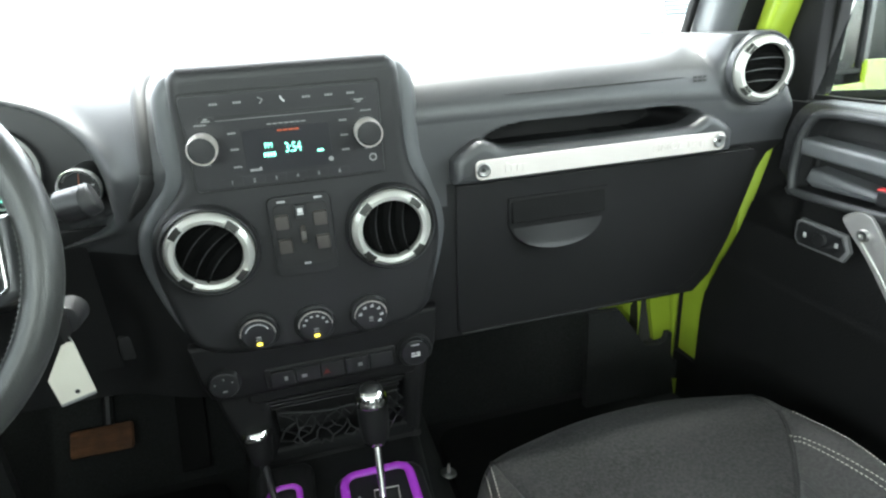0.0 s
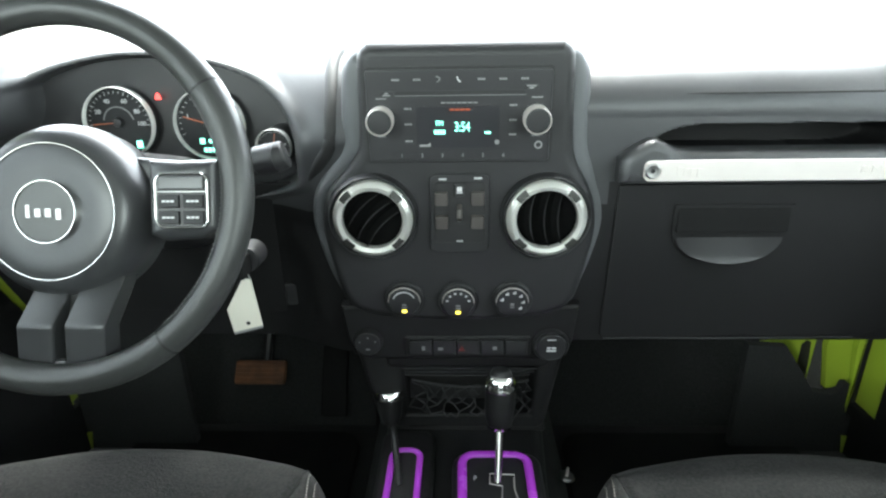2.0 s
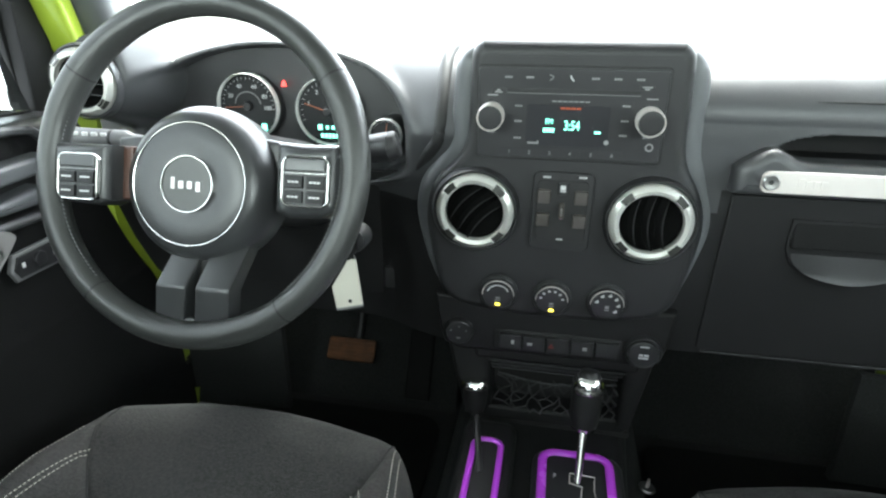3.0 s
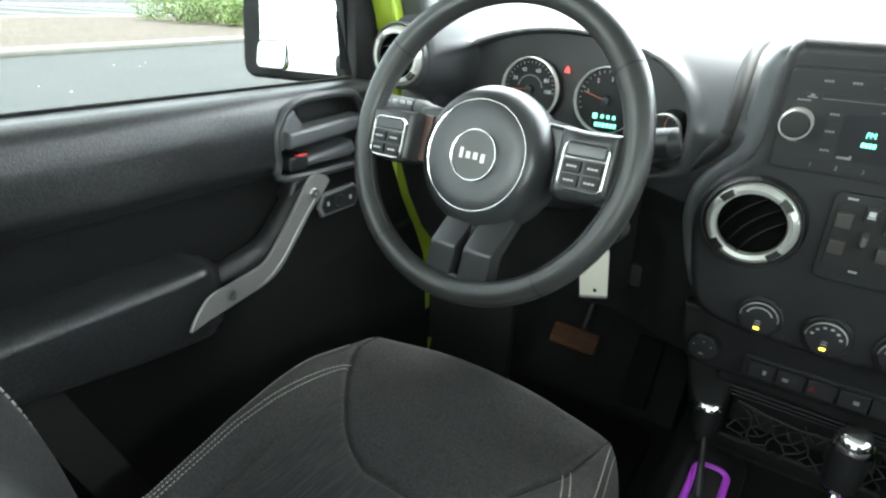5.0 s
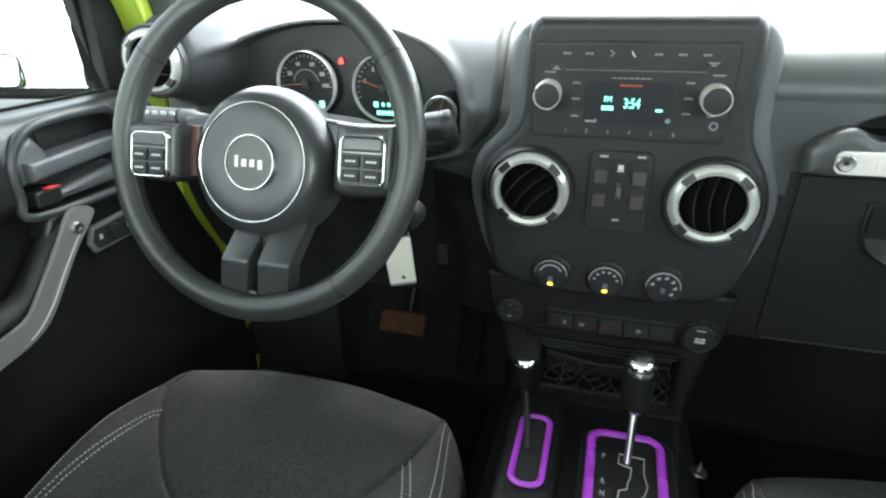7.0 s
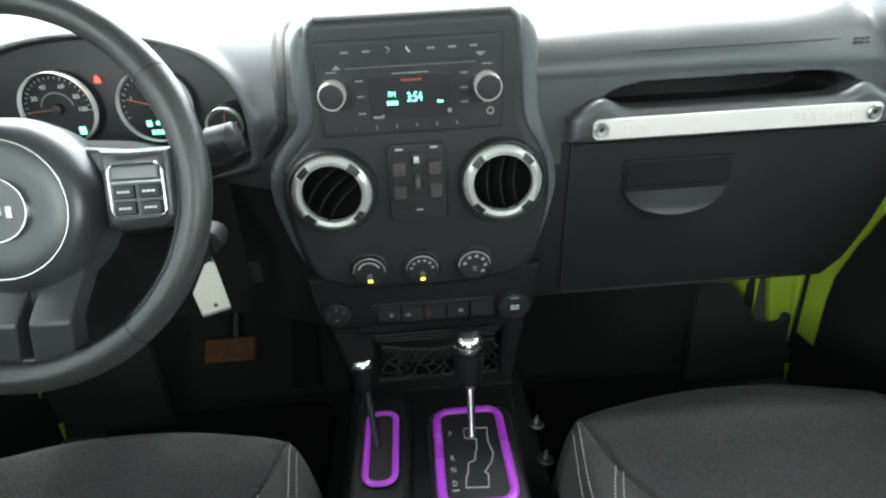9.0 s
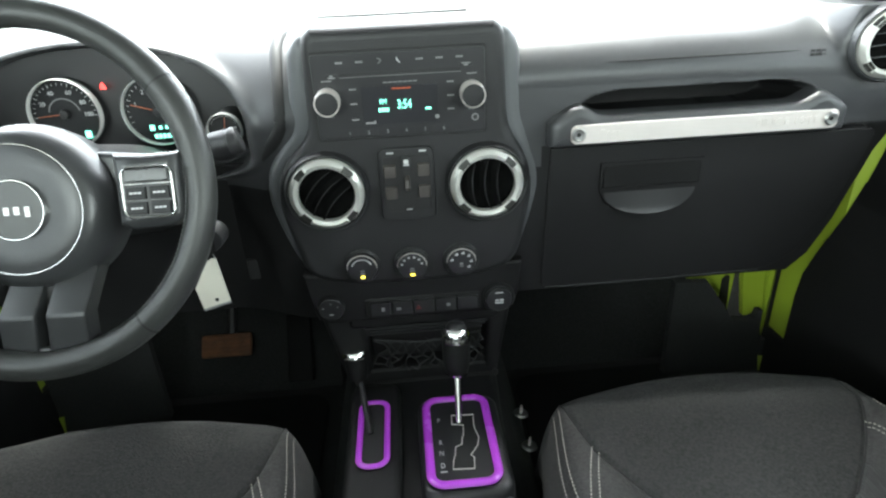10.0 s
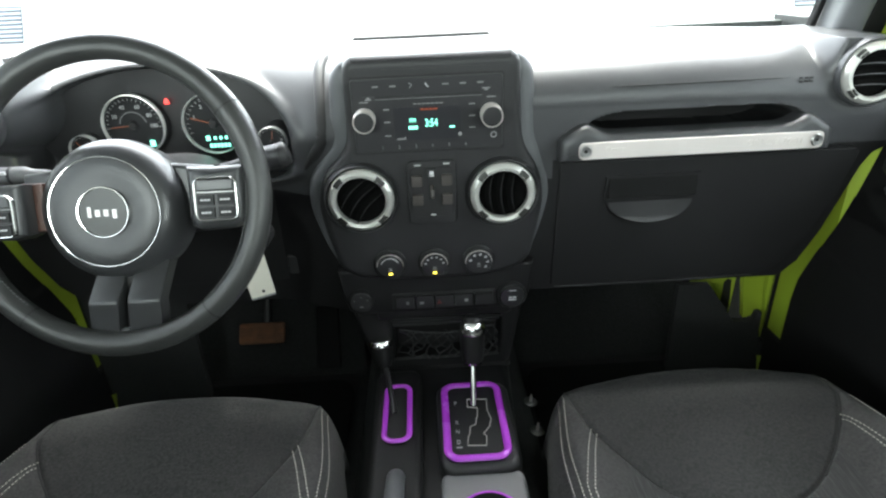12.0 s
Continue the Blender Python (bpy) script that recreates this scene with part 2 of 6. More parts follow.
def spun(profile, n=40, m=None, closed=False, a0=0.0, a1=360.0):
    """A profile (radius, height) turned round z."""
    full = abs(a1 - a0 - 360) < 1e-6
    bm = bmesh.new()
    k = n if full else n + 1
    rings = []
    for i in range(k):
        a = radians(a0 + (a1 - a0) * i / n)
        rings.append([bm.verts.new((r * math.cos(a), r * math.sin(a), h)) for r, h in profile])
    for i in range(n):
        p, q = rings[i], rings[(i + 1) % k]
        for j in range(len(profile) if closed else len(profile) - 1):
            j2 = (j + 1) % len(profile)
            bm.faces.new((p[j], q[j], q[j2], p[j2]))
    if not full and closed:
        bm.faces.new(rings[0])
        bm.faces.new(rings[-1][::-1])
    bmesh.ops.remove_doubles(bm, verts=bm.verts, dist=1e-6)
    bmesh.ops.recalc_face_normals(bm, faces=bm.faces)
    return moved(bm, m) if m is not None else bm


def drum(r0, r1, h, bev=0.0, n=32, m=None):
    if bev:
        prof = [(0, 0), (r0, 0), (r1 + (r0 - r1) * bev / h, h - bev), (r1 - bev * 0.3, h - bev * 0.3), (r1 - bev, h), (0, h)]
    else:
        prof = [(0, 0), (r0, 0), (r1, h), (0, h)]
    return spun(prof, n, m)


def tube(pts, r, n=10, closed=False, flat=1.0, up=(0, 0, 1), caps=True):
    """A round or flattened bar along points; r may be a list."""
    pts = [Vector(p) for p in pts]
    k = len(pts)
    rr = r if isinstance(r, (list, tuple)) else [r] * k
    bm = bmesh.new()
    rings = []
    for i, p in enumerate(pts):
        a = pts[(i - 1) % k] if (closed or i) else pts[0]
        b = pts[(i + 1) % k] if (closed or i < k - 1) else pts[-1]
        t = (b - a).normalized()
        s = t.cross(Vector(up))
        s = s.normalized() if s.length > 1e-4 else t.orthogonal().normalized()
        u = s.cross(t).normalized()
        rings.append([bm.verts.new(p + rr[i] * (math.cos(2 * math.pi * j / n) * s + flat * math.sin(2 * math.pi * j / n) * u)) for j in range(n)])
    for i in range(k if closed else k - 1):
        p, q = rings[i], rings[(i + 1) % k]
        for j in range(n):
            bm.faces.new((p[j], p[(j + 1) % n], q[(j + 1) % n], q[j]))
    if not closed and caps:
        bm.faces.new(rings[0][::-1])
        bm.faces.new(rings[-1])
    bmesh.ops.recalc_face_normals(bm, faces=bm.faces)
    return bm


def spline(pts, n=8, closed=False):
    """Catmull-Rom through the points."""
    pts = [Vector(p) for p in pts]
    k, out = len(pts), []
    for i in range(k if closed else k - 1):
        p0 = pts[(i - 1) % k] if (closed or i) else pts[0]
        p1, p2 = pts[i], pts[(i + 1) % k]
        p3 = pts[(i + 2) % k] if (closed or i + 2 < k) else pts[-1]
        for j in range(n):
            t = j / n
            out.append(0.5 * (2 * p1 + (p2 - p0) * t + (2 * p0 - 5 * p1 + 4 * p2 - p3) * t * t + (3 * p1 - p0 - 3 * p2 + p3) * t ** 3))
    if not closed:
        out.append(pts[-1])
    return out


def sheet(X, Y, Z, flip=False, mask=None):
    """A mesh over three equal arrays of coordinates; mask keeps some of its cells."""
    nu, nv = X.shape
    idx = np.arange(nu * nv).reshape(nu, nv)
    f = np.stack([idx[:-1, :-1], idx[1:, :-1], idx[1:, 1:], idx[:-1, 1:]], -1).reshape(-1, 4)
    if flip:
        f = f[:, ::-1]
    if mask is not None:
        f = f[mask.reshape(-1)]
    co = np.stack([X, Y, Z], -1).reshape(-1, 3)
    used = np.unique(f)
    back = np.full(len(co), -1)
    back[used] = np.arange(len(used))
    me = bpy.data.meshes.new("sheet")
    me.from_pydata(co[used].tolist(), [], back[f].tolist())
    return me


def step(a, b, x):
    t = np.clip((x - a) / (b - a), 0, 1)
    return t * t * (3 - 2 * t)


TEXTS = {}


def lettering(body, size, m, deep=0.0006):
    """Raised letters, centred, in the local xy plane of m."""
    key = (body, size)
    if key not in TEXTS:
        cu = bpy.data.curves.new("letters", "FONT")
        cu.body, cu.size, cu.extrude, cu.align_x, cu.align_y, cu.resolution_u = body, size, deep, "CENTER", "CENTER", 3
        ob = bpy.data.objects.new("letters", cu)
        me = bpy.data.meshes.new_from_object(ob)
        bpy.data.objects.remove(ob)
        TEXTS[key] = me
    bm = bmesh.new()
    bm.from_mesh(TEXTS[key])
    return moved(bm, m)


def bars(spots, m, h=0.0008):
    """Small flat bars (x, y, width, height) in the local xy plane of m."""
    bm = bmesh.new()
    for x, y, w, t in spots:
        bm2 = bx((x, y, h / 2), (w, t, h))
        bm = joined(bm, bm2)
    return moved(bm, m)

from mathutils.bvhtree import BVHTree

# ---- the dashboard ----
def face_y(z):
    return 0.03 + (1.355 - z) * 0.06


def on_face(x, z, out=0.0, turn=0.0):
    """The pose of a spot on the centre stack's face: local x right, y up, z towards the seats."""
    yv = Vector((0, -0.06, 1)).normalized()
    zv = Vector((1, 0, 0)).cross(yv)
    m = Matrix(((1, yv.x, zv.x, x), (0, yv.y, zv.y, face_y(z)), (0, yv.z, zv.z, z), (0, 0, 0, 1)))
    return m @ Matrix.Translation((0, 0, out)) @ pose(0, 0, 0, 0, 0, turn)


def facing(x, y, z, tip=0.0, turn=0.0, side=0.0):
    """Local x right, y up, z towards the rear; tip leans its top forward, side turns it towards the middle."""
    return pose(x, y, z, 90 - tip, 0, side) @ pose(0, 0, 0, 0, 0, turn)


CLX, CLZ = -0.435, 1.262


def dash_front(x, z, cut=1.0):
    """Depth of the dashboard's face at x, z."""
    driver = (1 - step(-0.29, -0.14, x))
    y = 0.058 + 0.072 * driver
    # lower knee area set back
    end = step(0.56, 0.66, x)
    y = y + (0.018 * end + (1 - end) * (0.0095 + 0.065 * np.clip(1.10 - z, -0.1, 0.14))) * (1 - step(1.215, 1.285, z)) * (1 - driver)
    # hollow behind the grab handle
    dx = np.maximum(np.abs(x - 0.407) - 0.095, 0) / 0.068
    dz = np.abs(z - 1.2625) / 0.022
    y = y + cut * 0.11 * (1 - step(0.8, 1.08, np.sqrt(dx ** 2 + dz ** 2)))
    return y


def dash_hollows(x, y, z):
    """Instrument hollow with its rolled lip, and the round housings of the outer vents."""
    ex = (x - CLX) / np.where(x > CLX, 0.219, 0.206)
    ez = np.where(z > CLZ, (z - CLZ) / 0.107, np.maximum((1.22 - z) / 0.05, 0))
    d = np.sqrt(ex ** 2 + ez ** 2)
    y = y - 0.008 * np.exp(-((d - 1.06) / 0.06) ** 2)
    y = np.where(d < 1.02, np.maximum(y, y + (0.178 - y) * (1 - step(0.965, 1.015, d))), y)
    for s in (-1, 1):
        d = np.sqrt((x - s * 0.660) ** 2 + np.where(z < 1.326, z - 1.326, (0.60 + 0.40 * step(0.66, 0.70, np.abs(x))) * (z - 1.326)) ** 2)
        y = y + (0.062 - y) * (1 - step(0.050, 0.082 if s < 0 else 0.072, d))
    return y


def dash_top(x, y):
    t = 1.383 + 0.021 * np.exp(-((x - CLX) / 0.17) ** 2)
    return t - 0.02 * step(0.25, 0.46, y) - 0.003 * step(0.48, 0.64, np.abs(x)) - 0.006 * step(0.35, 0.62, x) - 0.072 * step(np.where(x < 0, 0.650, 0.690), np.where(x < 0, 0.752, 0.785), np.abs(x))


def dash_shell():
    xs = np.linspace(-0.735, 0.756, 568)
    n_top, n_cor, n_front = 26, 60, 150
    rows = []
    for x in xs:
        ax = abs(x)
        if x < 0:
            zb = float(np.interp(ax - 0.024, [0.57, 0.590, 0.608, 0.644, 0.675, 0.697, 0.710, 0.718, 0.74], [0.958, 0.961, 0.974, 1.007, 1.062, 1.125, 1.196, 1.25, 1.28]))
        else:
            zb = float(np.interp(ax, [0.558, 0.578, 0.596, 0.630, 0.658, 0.680, 0.696, 0.710, 0.728, 0.743, 0.751, 0.756], [0.958, 0.961, 0.974, 1.007, 1.062, 1.125, 1.172, 1.196, 1.204, 1.217, 1.245, 1.268]))
        if x > 0.15:
            zb = max(zb, 0.979)
        xa = np.array([x])
        driver = float(1 - step(-0.30, -0.13, xa)[0])
        shoulder = math.exp(-((x + 0.185) / 0.085) ** 2)
        rz = 0.088 - 0.018 * driver + 0.045 * shoulder
        ry = 0.135 - 0.015 * driver
        lean = 0.008 + 0.034 * driver
        zt = float(dash_top(xa, np.array([0.2]))[0])
        rz = min(rz, (zt - zb) * 0.7)
        zc = zt - rz
        yf = float(dash_front(xa, np.array([zc]), 0.0)[0])
        ys = np.linspace(0.47, yf + ry, n_top)
        top = np.stack([np.full(n_top, x), ys, dash_top(np.full(n_top, x), ys)], -1)
        zt = top[-1, 2]
        t = np.linspace(1, 0, n_cor + 2)[1:-1]
        # a curve from the face to the top; the passenger pad bulges a little before it turns in
        low = (lean * 0.667 * driver - 0.010 * (1 - driver), 0.667 * (rz - 0.003) * driver + 0.032 * (1 - driver))
        high = (ry / 3 + lean * 0.667, -0.002)
        cor = np.stack([np.full(n_cor, x), yf + 3 * t * (1 - t) ** 2 * low[0] + 3 * t ** 2 * (1 - t) * high[0] + t ** 3 * ry,
                        zt - rz + 3 * t * (1 - t) ** 2 * low[1] + 3 * t ** 2 * (1 - t) * (rz + high[1]) + t ** 3 * rz], -1)
        zf = np.linspace(zt - rz, zb, n_front)
        front = np.stack([np.full(n_front, x), dash_front(np.full(n_front, x), zf), zf], -1)
        body = np.concatenate([cor, front])
        body[:, 1] = dash_hollows(body[:, 0], body[:, 1], body[:, 2]) + 0.10 * max(0.0, (ax - (0.718 if x < 0 else 0.737)) / 0.019) ** 2
        under = np.array([[x, body[-1, 1] + 0.02, zb - 0.008], [x, 0.30, zb + 0.0], [x, 0.42, zb + 0.05]])
        rows.append(np.concatenate([top, body, under]))
    a = np.array(rows)
    return sheet(a[:, :, 0], a[:, :, 1], a[:, :, 2])


dash = thing("dashboard", "charcoal moulded plastic car dashboard with silver round vents", "dashboard", (0, 0.2, 1.0))
SHELL = dash_shell()
SHELL_TREE = BVHTree.FromPolygons([v.co for v in SHELL.vertices], [tuple(p.vertices) for p in SHELL.polygons])
part("dash_shell", SHELL, M_DASH, dash, "charcoal soft-touch plastic moulding, shade coloured in below and in the hollow", sharp=60)
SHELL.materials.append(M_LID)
# Darker faces paint shade on the lower dash and inside the handle hollow.
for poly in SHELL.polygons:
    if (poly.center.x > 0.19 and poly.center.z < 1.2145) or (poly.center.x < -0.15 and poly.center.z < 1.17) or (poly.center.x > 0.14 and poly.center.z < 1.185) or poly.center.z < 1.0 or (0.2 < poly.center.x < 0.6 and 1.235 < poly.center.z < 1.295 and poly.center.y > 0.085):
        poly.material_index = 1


def shift_right(z):
    """The hood over the radio sits a little off the middle."""
    return 0.009 * float(step(1.20, 1.27, np.array(z)))


def stack_outline(grow=0.0, low=0.955, high=1.384):
    pts = [(1.384, 0.112), (1.376, 0.122), (1.36, 0.126), (1.30, 0.128), (1.262, 0.131), (1.24, 0.141), (1.215, 0.160), (1.19, 0.171), (1.155, 0.175),
           (1.11, 0.169), (1.075, 0.162), (1.053, 0.155), (1.037, 0.140), (1.027, 0.112), (1.021, 0.06), (1.0195, 0.02)]
    prof = spline([(w, z, 0) for z, w in pts], 4)
    right = [(p.x + grow * min(1, 0.25 + i / 5) * (0.35 + 0.65 * float(step(1.06, 1.18, np.array(p.y)))), p.y) for i, p in enumerate(prof)]
    return [(shift_right(z) - w, z - 1.17) for w, z in right] + [(shift_right(z) + w, z - 1.17) for w, z in right[::-1]]


# surround, then the black bezel proud of it
STACK = on_face(0, 1.17)
flank = [(1.380, 0.085), (1.379, 0.118), (1.370, 0.138), (1.35, 0.148), (1.30, 0.153), (1.262, 0.157), (1.24, 0.167), (1.215, 0.180), (1.19, 0.190), (1.155, 0.193),
         (1.11, 0.184), (1.07, 0.172), (1.052, 0.162), (1.040, 0.14)]
flank = [(p.x, p.y - 1.17) for p in spline([(w, z, 0) for z, w in flank], 4)]
part("stack_surround", prism([(shift_right(z + 1.17) - w, z) for w, z in flank] + [(shift_right(z + 1.17) + w, z) for w, z in flank[::-1]], 0.10, 0.020, 5, STACK @ Matrix.Translation((0, 0.0, -0.118))), M_FLANK, dash, "grey hourglass surround")
part("stack_bezel", prism(stack_outline(0.0), 0.10, 0.015, 6, STACK @ Matrix.Translation((0, 0, -0.10))), M_BEZEL, dash, "black hourglass centre bezel")
# Dark bar laid on the shell stands in for the gap's shaded wall.
for s in (-1,):
    gap_line = []
    for w, z in [p for p in flank[6:] if p[1] > 0.035]:
        hit = SHELL_TREE.ray_cast(Vector((shift_right(z + 1.17) + s * (w + 0.010), -1.0, z + 1.17)), Vector((0, 1, 0)))[0]
        out_w = (w + 0.010) * (hit.y + 0.78) / 0.83
        hit = SHELL_TREE.ray_cast(Vector((shift_right(z + 1.17) + s * out_w, -1.0, z + 1.17)), Vector((0, 1, 0)))[0]
        gap_line.append((hit.x, hit.y + 0.004, hit.z))
    part("surround_gap_shade", tube(gap_line, [0.0095 * min(1, 0.25 + (len(gap_line) - 1 - k) / 6, 0.25 + k / 3) for k in range(len(gap_line))], 10), M_DEEP, dash, "dark bar painting the shaded gap beside the surround")
low_fascia = [(-0.163, 0.055), (-0.158, 0.0), (-0.150, -0.026), (-0.128, -0.034), (0.132, -0.034), (0.153, -0.026), (0.160, 0.0), (0.165, 0.055)]
part("switch_fascia", prism(low_fascia, 0.05, 0.006, 3, on_face(0, 0.988, -0.056)), M_LID, dash, "black recessed fascia round the switches")
part("speaker_slot", bx((-0.002, 0.335, 1.3765), (0.252, 0.012, 0.016), 0.004), M_DEEP, dash, "dark slot across the dash top")

# seam and embossed mark on the passenger pad
def on_shell(x, z, out=0.0):
    hit = SHELL_TREE.ray_cast(Vector((x, -1.0, z)), Vector((0, 1, 0)))[0]
    return (x, hit.y - out, z)


part("pad_seam", tube([on_shell(0.274 + 0.0270 * i, 1.3215) for i in range(11)], [0.0004] + [0.0012] * 9 + [0.0002], 6), M_DEEP, dash)
part("pad_mark", bars([(-0.008, 0.002, 0.006, 0.003), (0, 0.002, 0.006, 0.003), (0.008, 0.002, 0.006, 0.003), (-0.008, -0.003, 0.006, 0.003), (0, -0.003, 0.006, 0.003), (0.008, -0.003, 0.006, 0.003)], facing(*on_shell(0.566, 1.3185, 0.0025), 12) @ Matrix.Diagonal((0.95, 1.0, 1, 1))), M_DEEP, dash)


def air_vent(m, r, turn, blades, hub=False, dome=0.0, collar=None, bowed=0.25):
    """A round vent: black collar, silver ring with dark windows, barrel and curved blades."""
    v = thing("air_vent", "round air vent with satin silver ring and black blades", "air vent", m=m, group="dashboard air vents")
    part("collar", spun([(r * 1.02, -0.02), (r * 1.12, -0.02), (r * 1.12, 0.004), (r * 1.06, 0.009), (r * 1.0, 0.006)], 48), collar or M_BLACK, v, local=True)
    part("ring", spun([(r * 0.745, 0.004 + dome), (r * 0.73, 0.008 + dome), (r * 0.76, 0.013 + dome), (r * 0.86, 0.0145 + dome * 0.6), (r * 0.96, 0.011), (r * 1.0, 0.006), (r * 1.0, -0.01)], 56), M_SILVER, v, "satin silver ring", local=True)
    for a in (45, 135, 225, 315):
        arc = spun([(r * 0.79, 0.011), (r * 0.79, 0.0158 + dome * 0.85), (r * 0.95, 0.0135), (r * 0.95, 0.009)], 6, closed=True, a0=a - 10, a1=a + 10)
        part("ring_window", arc, M_NOTCH, v, local=True)
        for d in (-12.5, 12.5):
            part("ring_rib", bx((0, 0, 0), (r * 0.14, 0.0018, 0.0024), 0.0006, 1, pose(r * 0.865 * math.cos(radians(a + d)), r * 0.865 * math.sin(radians(a + d)), 0.0136 + dome * 0.45, 0, 0, a + d)), M_SILVER, v, local=True)
    part("barrel", spun([(0, -0.0015), (r * 0.74, -0.0015), (r * 0.75, 0.008 + dome)], 40), M_DUCTSHADE, v, local=True)
    for k in range(blades):
        off = (k - (blades - 1) / 2) * r * 1.2 / (blades + 0.6)
        w = math.sqrt(max(0.0, (r * 0.72) ** 2 - off ** 2))
        nn = 13
        U = np.linspace(-w, w, nn)[:, None] * np.ones((1, 3))
        bow = bowed * r * (1 - (U / (r * 0.75)) ** 2)
        dep = np.array([[0.0, 0.005, 0.0095]]) * np.ones((nn, 1)) + bow * 0.12
        V = off - 0.004 + bow * 0.62 + np.array([[0.006, 0.002, 0.0]])
        c, s = math.cos(radians(turn)), math.sin(radians(turn))
        me = sheet(U * c - V * s, U * s + V * c, dep)
        bm = bmesh.new()
        bm.from_mesh(me)
        bmesh.ops.recalc_face_normals(bm, faces=bm.faces)
        bmesh.ops.solidify(bm, geom=bm.faces[:], thickness=0.0016)
        blade = part("blade", bm, M_BLADE, v, local=True)
        # Pale tube paints the thin highlight along the blade's front edge.
        lip = [(U[i, 2] * c - V[i, 2] * s, U[i, 2] * s + V[i, 2] * c, dep[i, 2] + 0.0008) for i in range(nn)]
        part("blade_glint", tube(lip, [0.0001 + 0.0007 * math.sin(math.pi * (i + 0.5) / nn) for i in range(nn)], 6), M_FLANK if dome else M_BEZEL, blade, "pale line painting the light on the edge", local=True)
    if hub:
        part("blade_hub", drum(r * 0.16, r * 0.14, 0.006, 0.001, 20, Matrix.Translation((0, 0, -0.004))), M_BLACK, v, local=True)
    return v


air_vent(on_face(-0.107, 1.178, 0.004), 0.0505, 48, 3, collar=M_BEZEL)
air_vent(on_face(0.109, 1.177, 0.004), 0.0505, 92, 3, collar=M_BEZEL)
air_vent(facing(0.657, 0.055, 1.326, 0, 0, -6), 0.0455, 0, 3, bowed=0.12, dome=0.004, collar=M_DASH)
air_vent(facing(-0.661, 0.055, 1.322, 0, 0, 6), 0.0465, 0, 3, bowed=0.12, dome=0.004, collar=M_DASH)

# ---- radio ----
RADIO = on_face(0.001, 1.302, 0.0)
radio = thing("car_radio", "black car radio with two chrome-ringed knobs and lit green clock", "car radio", m=RADIO)
part("faceplate", prism(rrect(0.214, 0.106, 0.004, 4), 0.004, 0.0015, 2), M_GLOSS, radio, local=True)
part("face_joint", prism(rrect(0.219, 0.111, 0.005, 4), 0.0015, 0.0006, 1), M_DEEP, radio, local=True)
part("disc_slot", prism(rrect(0.150, 0.0046, 0.002, 3), 0.0006, 0.0004, 1, Matrix.Translation((0.002, 0.0275, 0.0036))), M_DEEP, radio, local=True)
part("slot_edge", bars([(0.002, 0.0245, 0.150, 0.0007)], Matrix.Translation((0, 0, 0.0040))), M_DECK, radio, local=True)
part("eject_key", bx((-0.083, 0.0265, 0.0045), (0.016, 0.006, 0.002), 0.0006), M_BEZEL, radio, local=True)
part("load_key", bx((0.083, 0.0335, 0.0045), (0.016, 0.005, 0.002), 0.0006), M_BEZEL, radio, local=True)
part("load_mark", bars([(0.083, 0.0345, 0.011, 0.0014), (0.083, 0.0322, 0.005, 0.0016)], Matrix.Translation((0, 0, 0.0056))), M_DIM, radio, local=True)
part("eject_mark", bars([(-0.083, 0.0253, 0.009, 0.0014), (-0.083, 0.0275, 0.004, 0.0018)], Matrix.Translation((0, 0, 0.0056))), M_DIM, radio, local=True)
part("display", prism(rrect(0.096, 0.049, 0.003, 3), 0.0005, 0.0002, 1, Matrix.Translation((-0.001, -0.0125, 0.0038))), M_DARKGLASS, radio, "dark display window", local=True)
part("clock_digits", lettering("3:54", 0.0150, Matrix.Translation((0.004, -0.012, 0.0055)) @ Matrix.Diagonal((0.72, 1.05, 1, 1))), M_TEAL, radio, "glowing teal digits", local=True)
part("band_letters", lettering("FM", 0.0085, Matrix.Translation((-0.0225, -0.0075, 0.0055)) @ Matrix.Diagonal((0.85, 1, 1, 1))), M_TEAL, radio, "glowing teal letters", local=True)
part("station_bars", bars([(-0.0275 + 0.0034 * i, -0.0175, 0.0025, 0.0046) for i in range(4)], Matrix.Translation((0, 0, 0.005))), M_TEAL, radio, local=True)
part("small_mark", bars([(0.034, -0.0185, 0.007, 0.0022)], Matrix.Translation((0, 0, 0.005))), M_TEAL, radio, local=True)
# Glowing bars stand in for an orange reflection on the radio face.
part("orange_reflection", bars([(-0.008 + 0.0062 * i, 0.0085, 0.0052, 0.0022) for i in range(4)], Matrix.Translation((0, 0, 0.005))), M_ORANGE, radio, local=True)
part("title_mark", bars([(-0.018 + 0.0062 * i, 0.0162, 0.0050, 0.0012) for i in range(7)], Matrix.Translation((0, 0, 0.004))), M_DIM, radio, local=True)
for i in range(7):
    kx = -0.072 + 0.0245 * i
    part("top_key", bx((kx, 0.0425, 0.0037), (0.0238, 0.0100, 0.0008), 0.0002, 1), M_GLOSS, radio, local=True)
    if i not in (2, 3):
        part("key_mark", bars([(kx - 0.003 + 0.003 * j, 0.0425, 0.0024, 0.0022) for j in range(3)], Matrix.Translation((0, 0, 0.0050))), M_DIM, radio, local=True)
part("phone_mark", tube(spline([(-0.0015, 0.0455, 0.0056), (-0.0008, 0.0425, 0.0056), (0.0022, 0.0395, 0.0056)], 5), 0.0009, 6), M_MARK, radio, local=True)
part("voice_mark", tube(spline([(-0.0255, 0.046, 0.0056), (-0.021, 0.0435, 0.0056), (-0.0245, 0.0395, 0.0056)], 5), 0.0006, 6), M_DIM, radio, local=True)
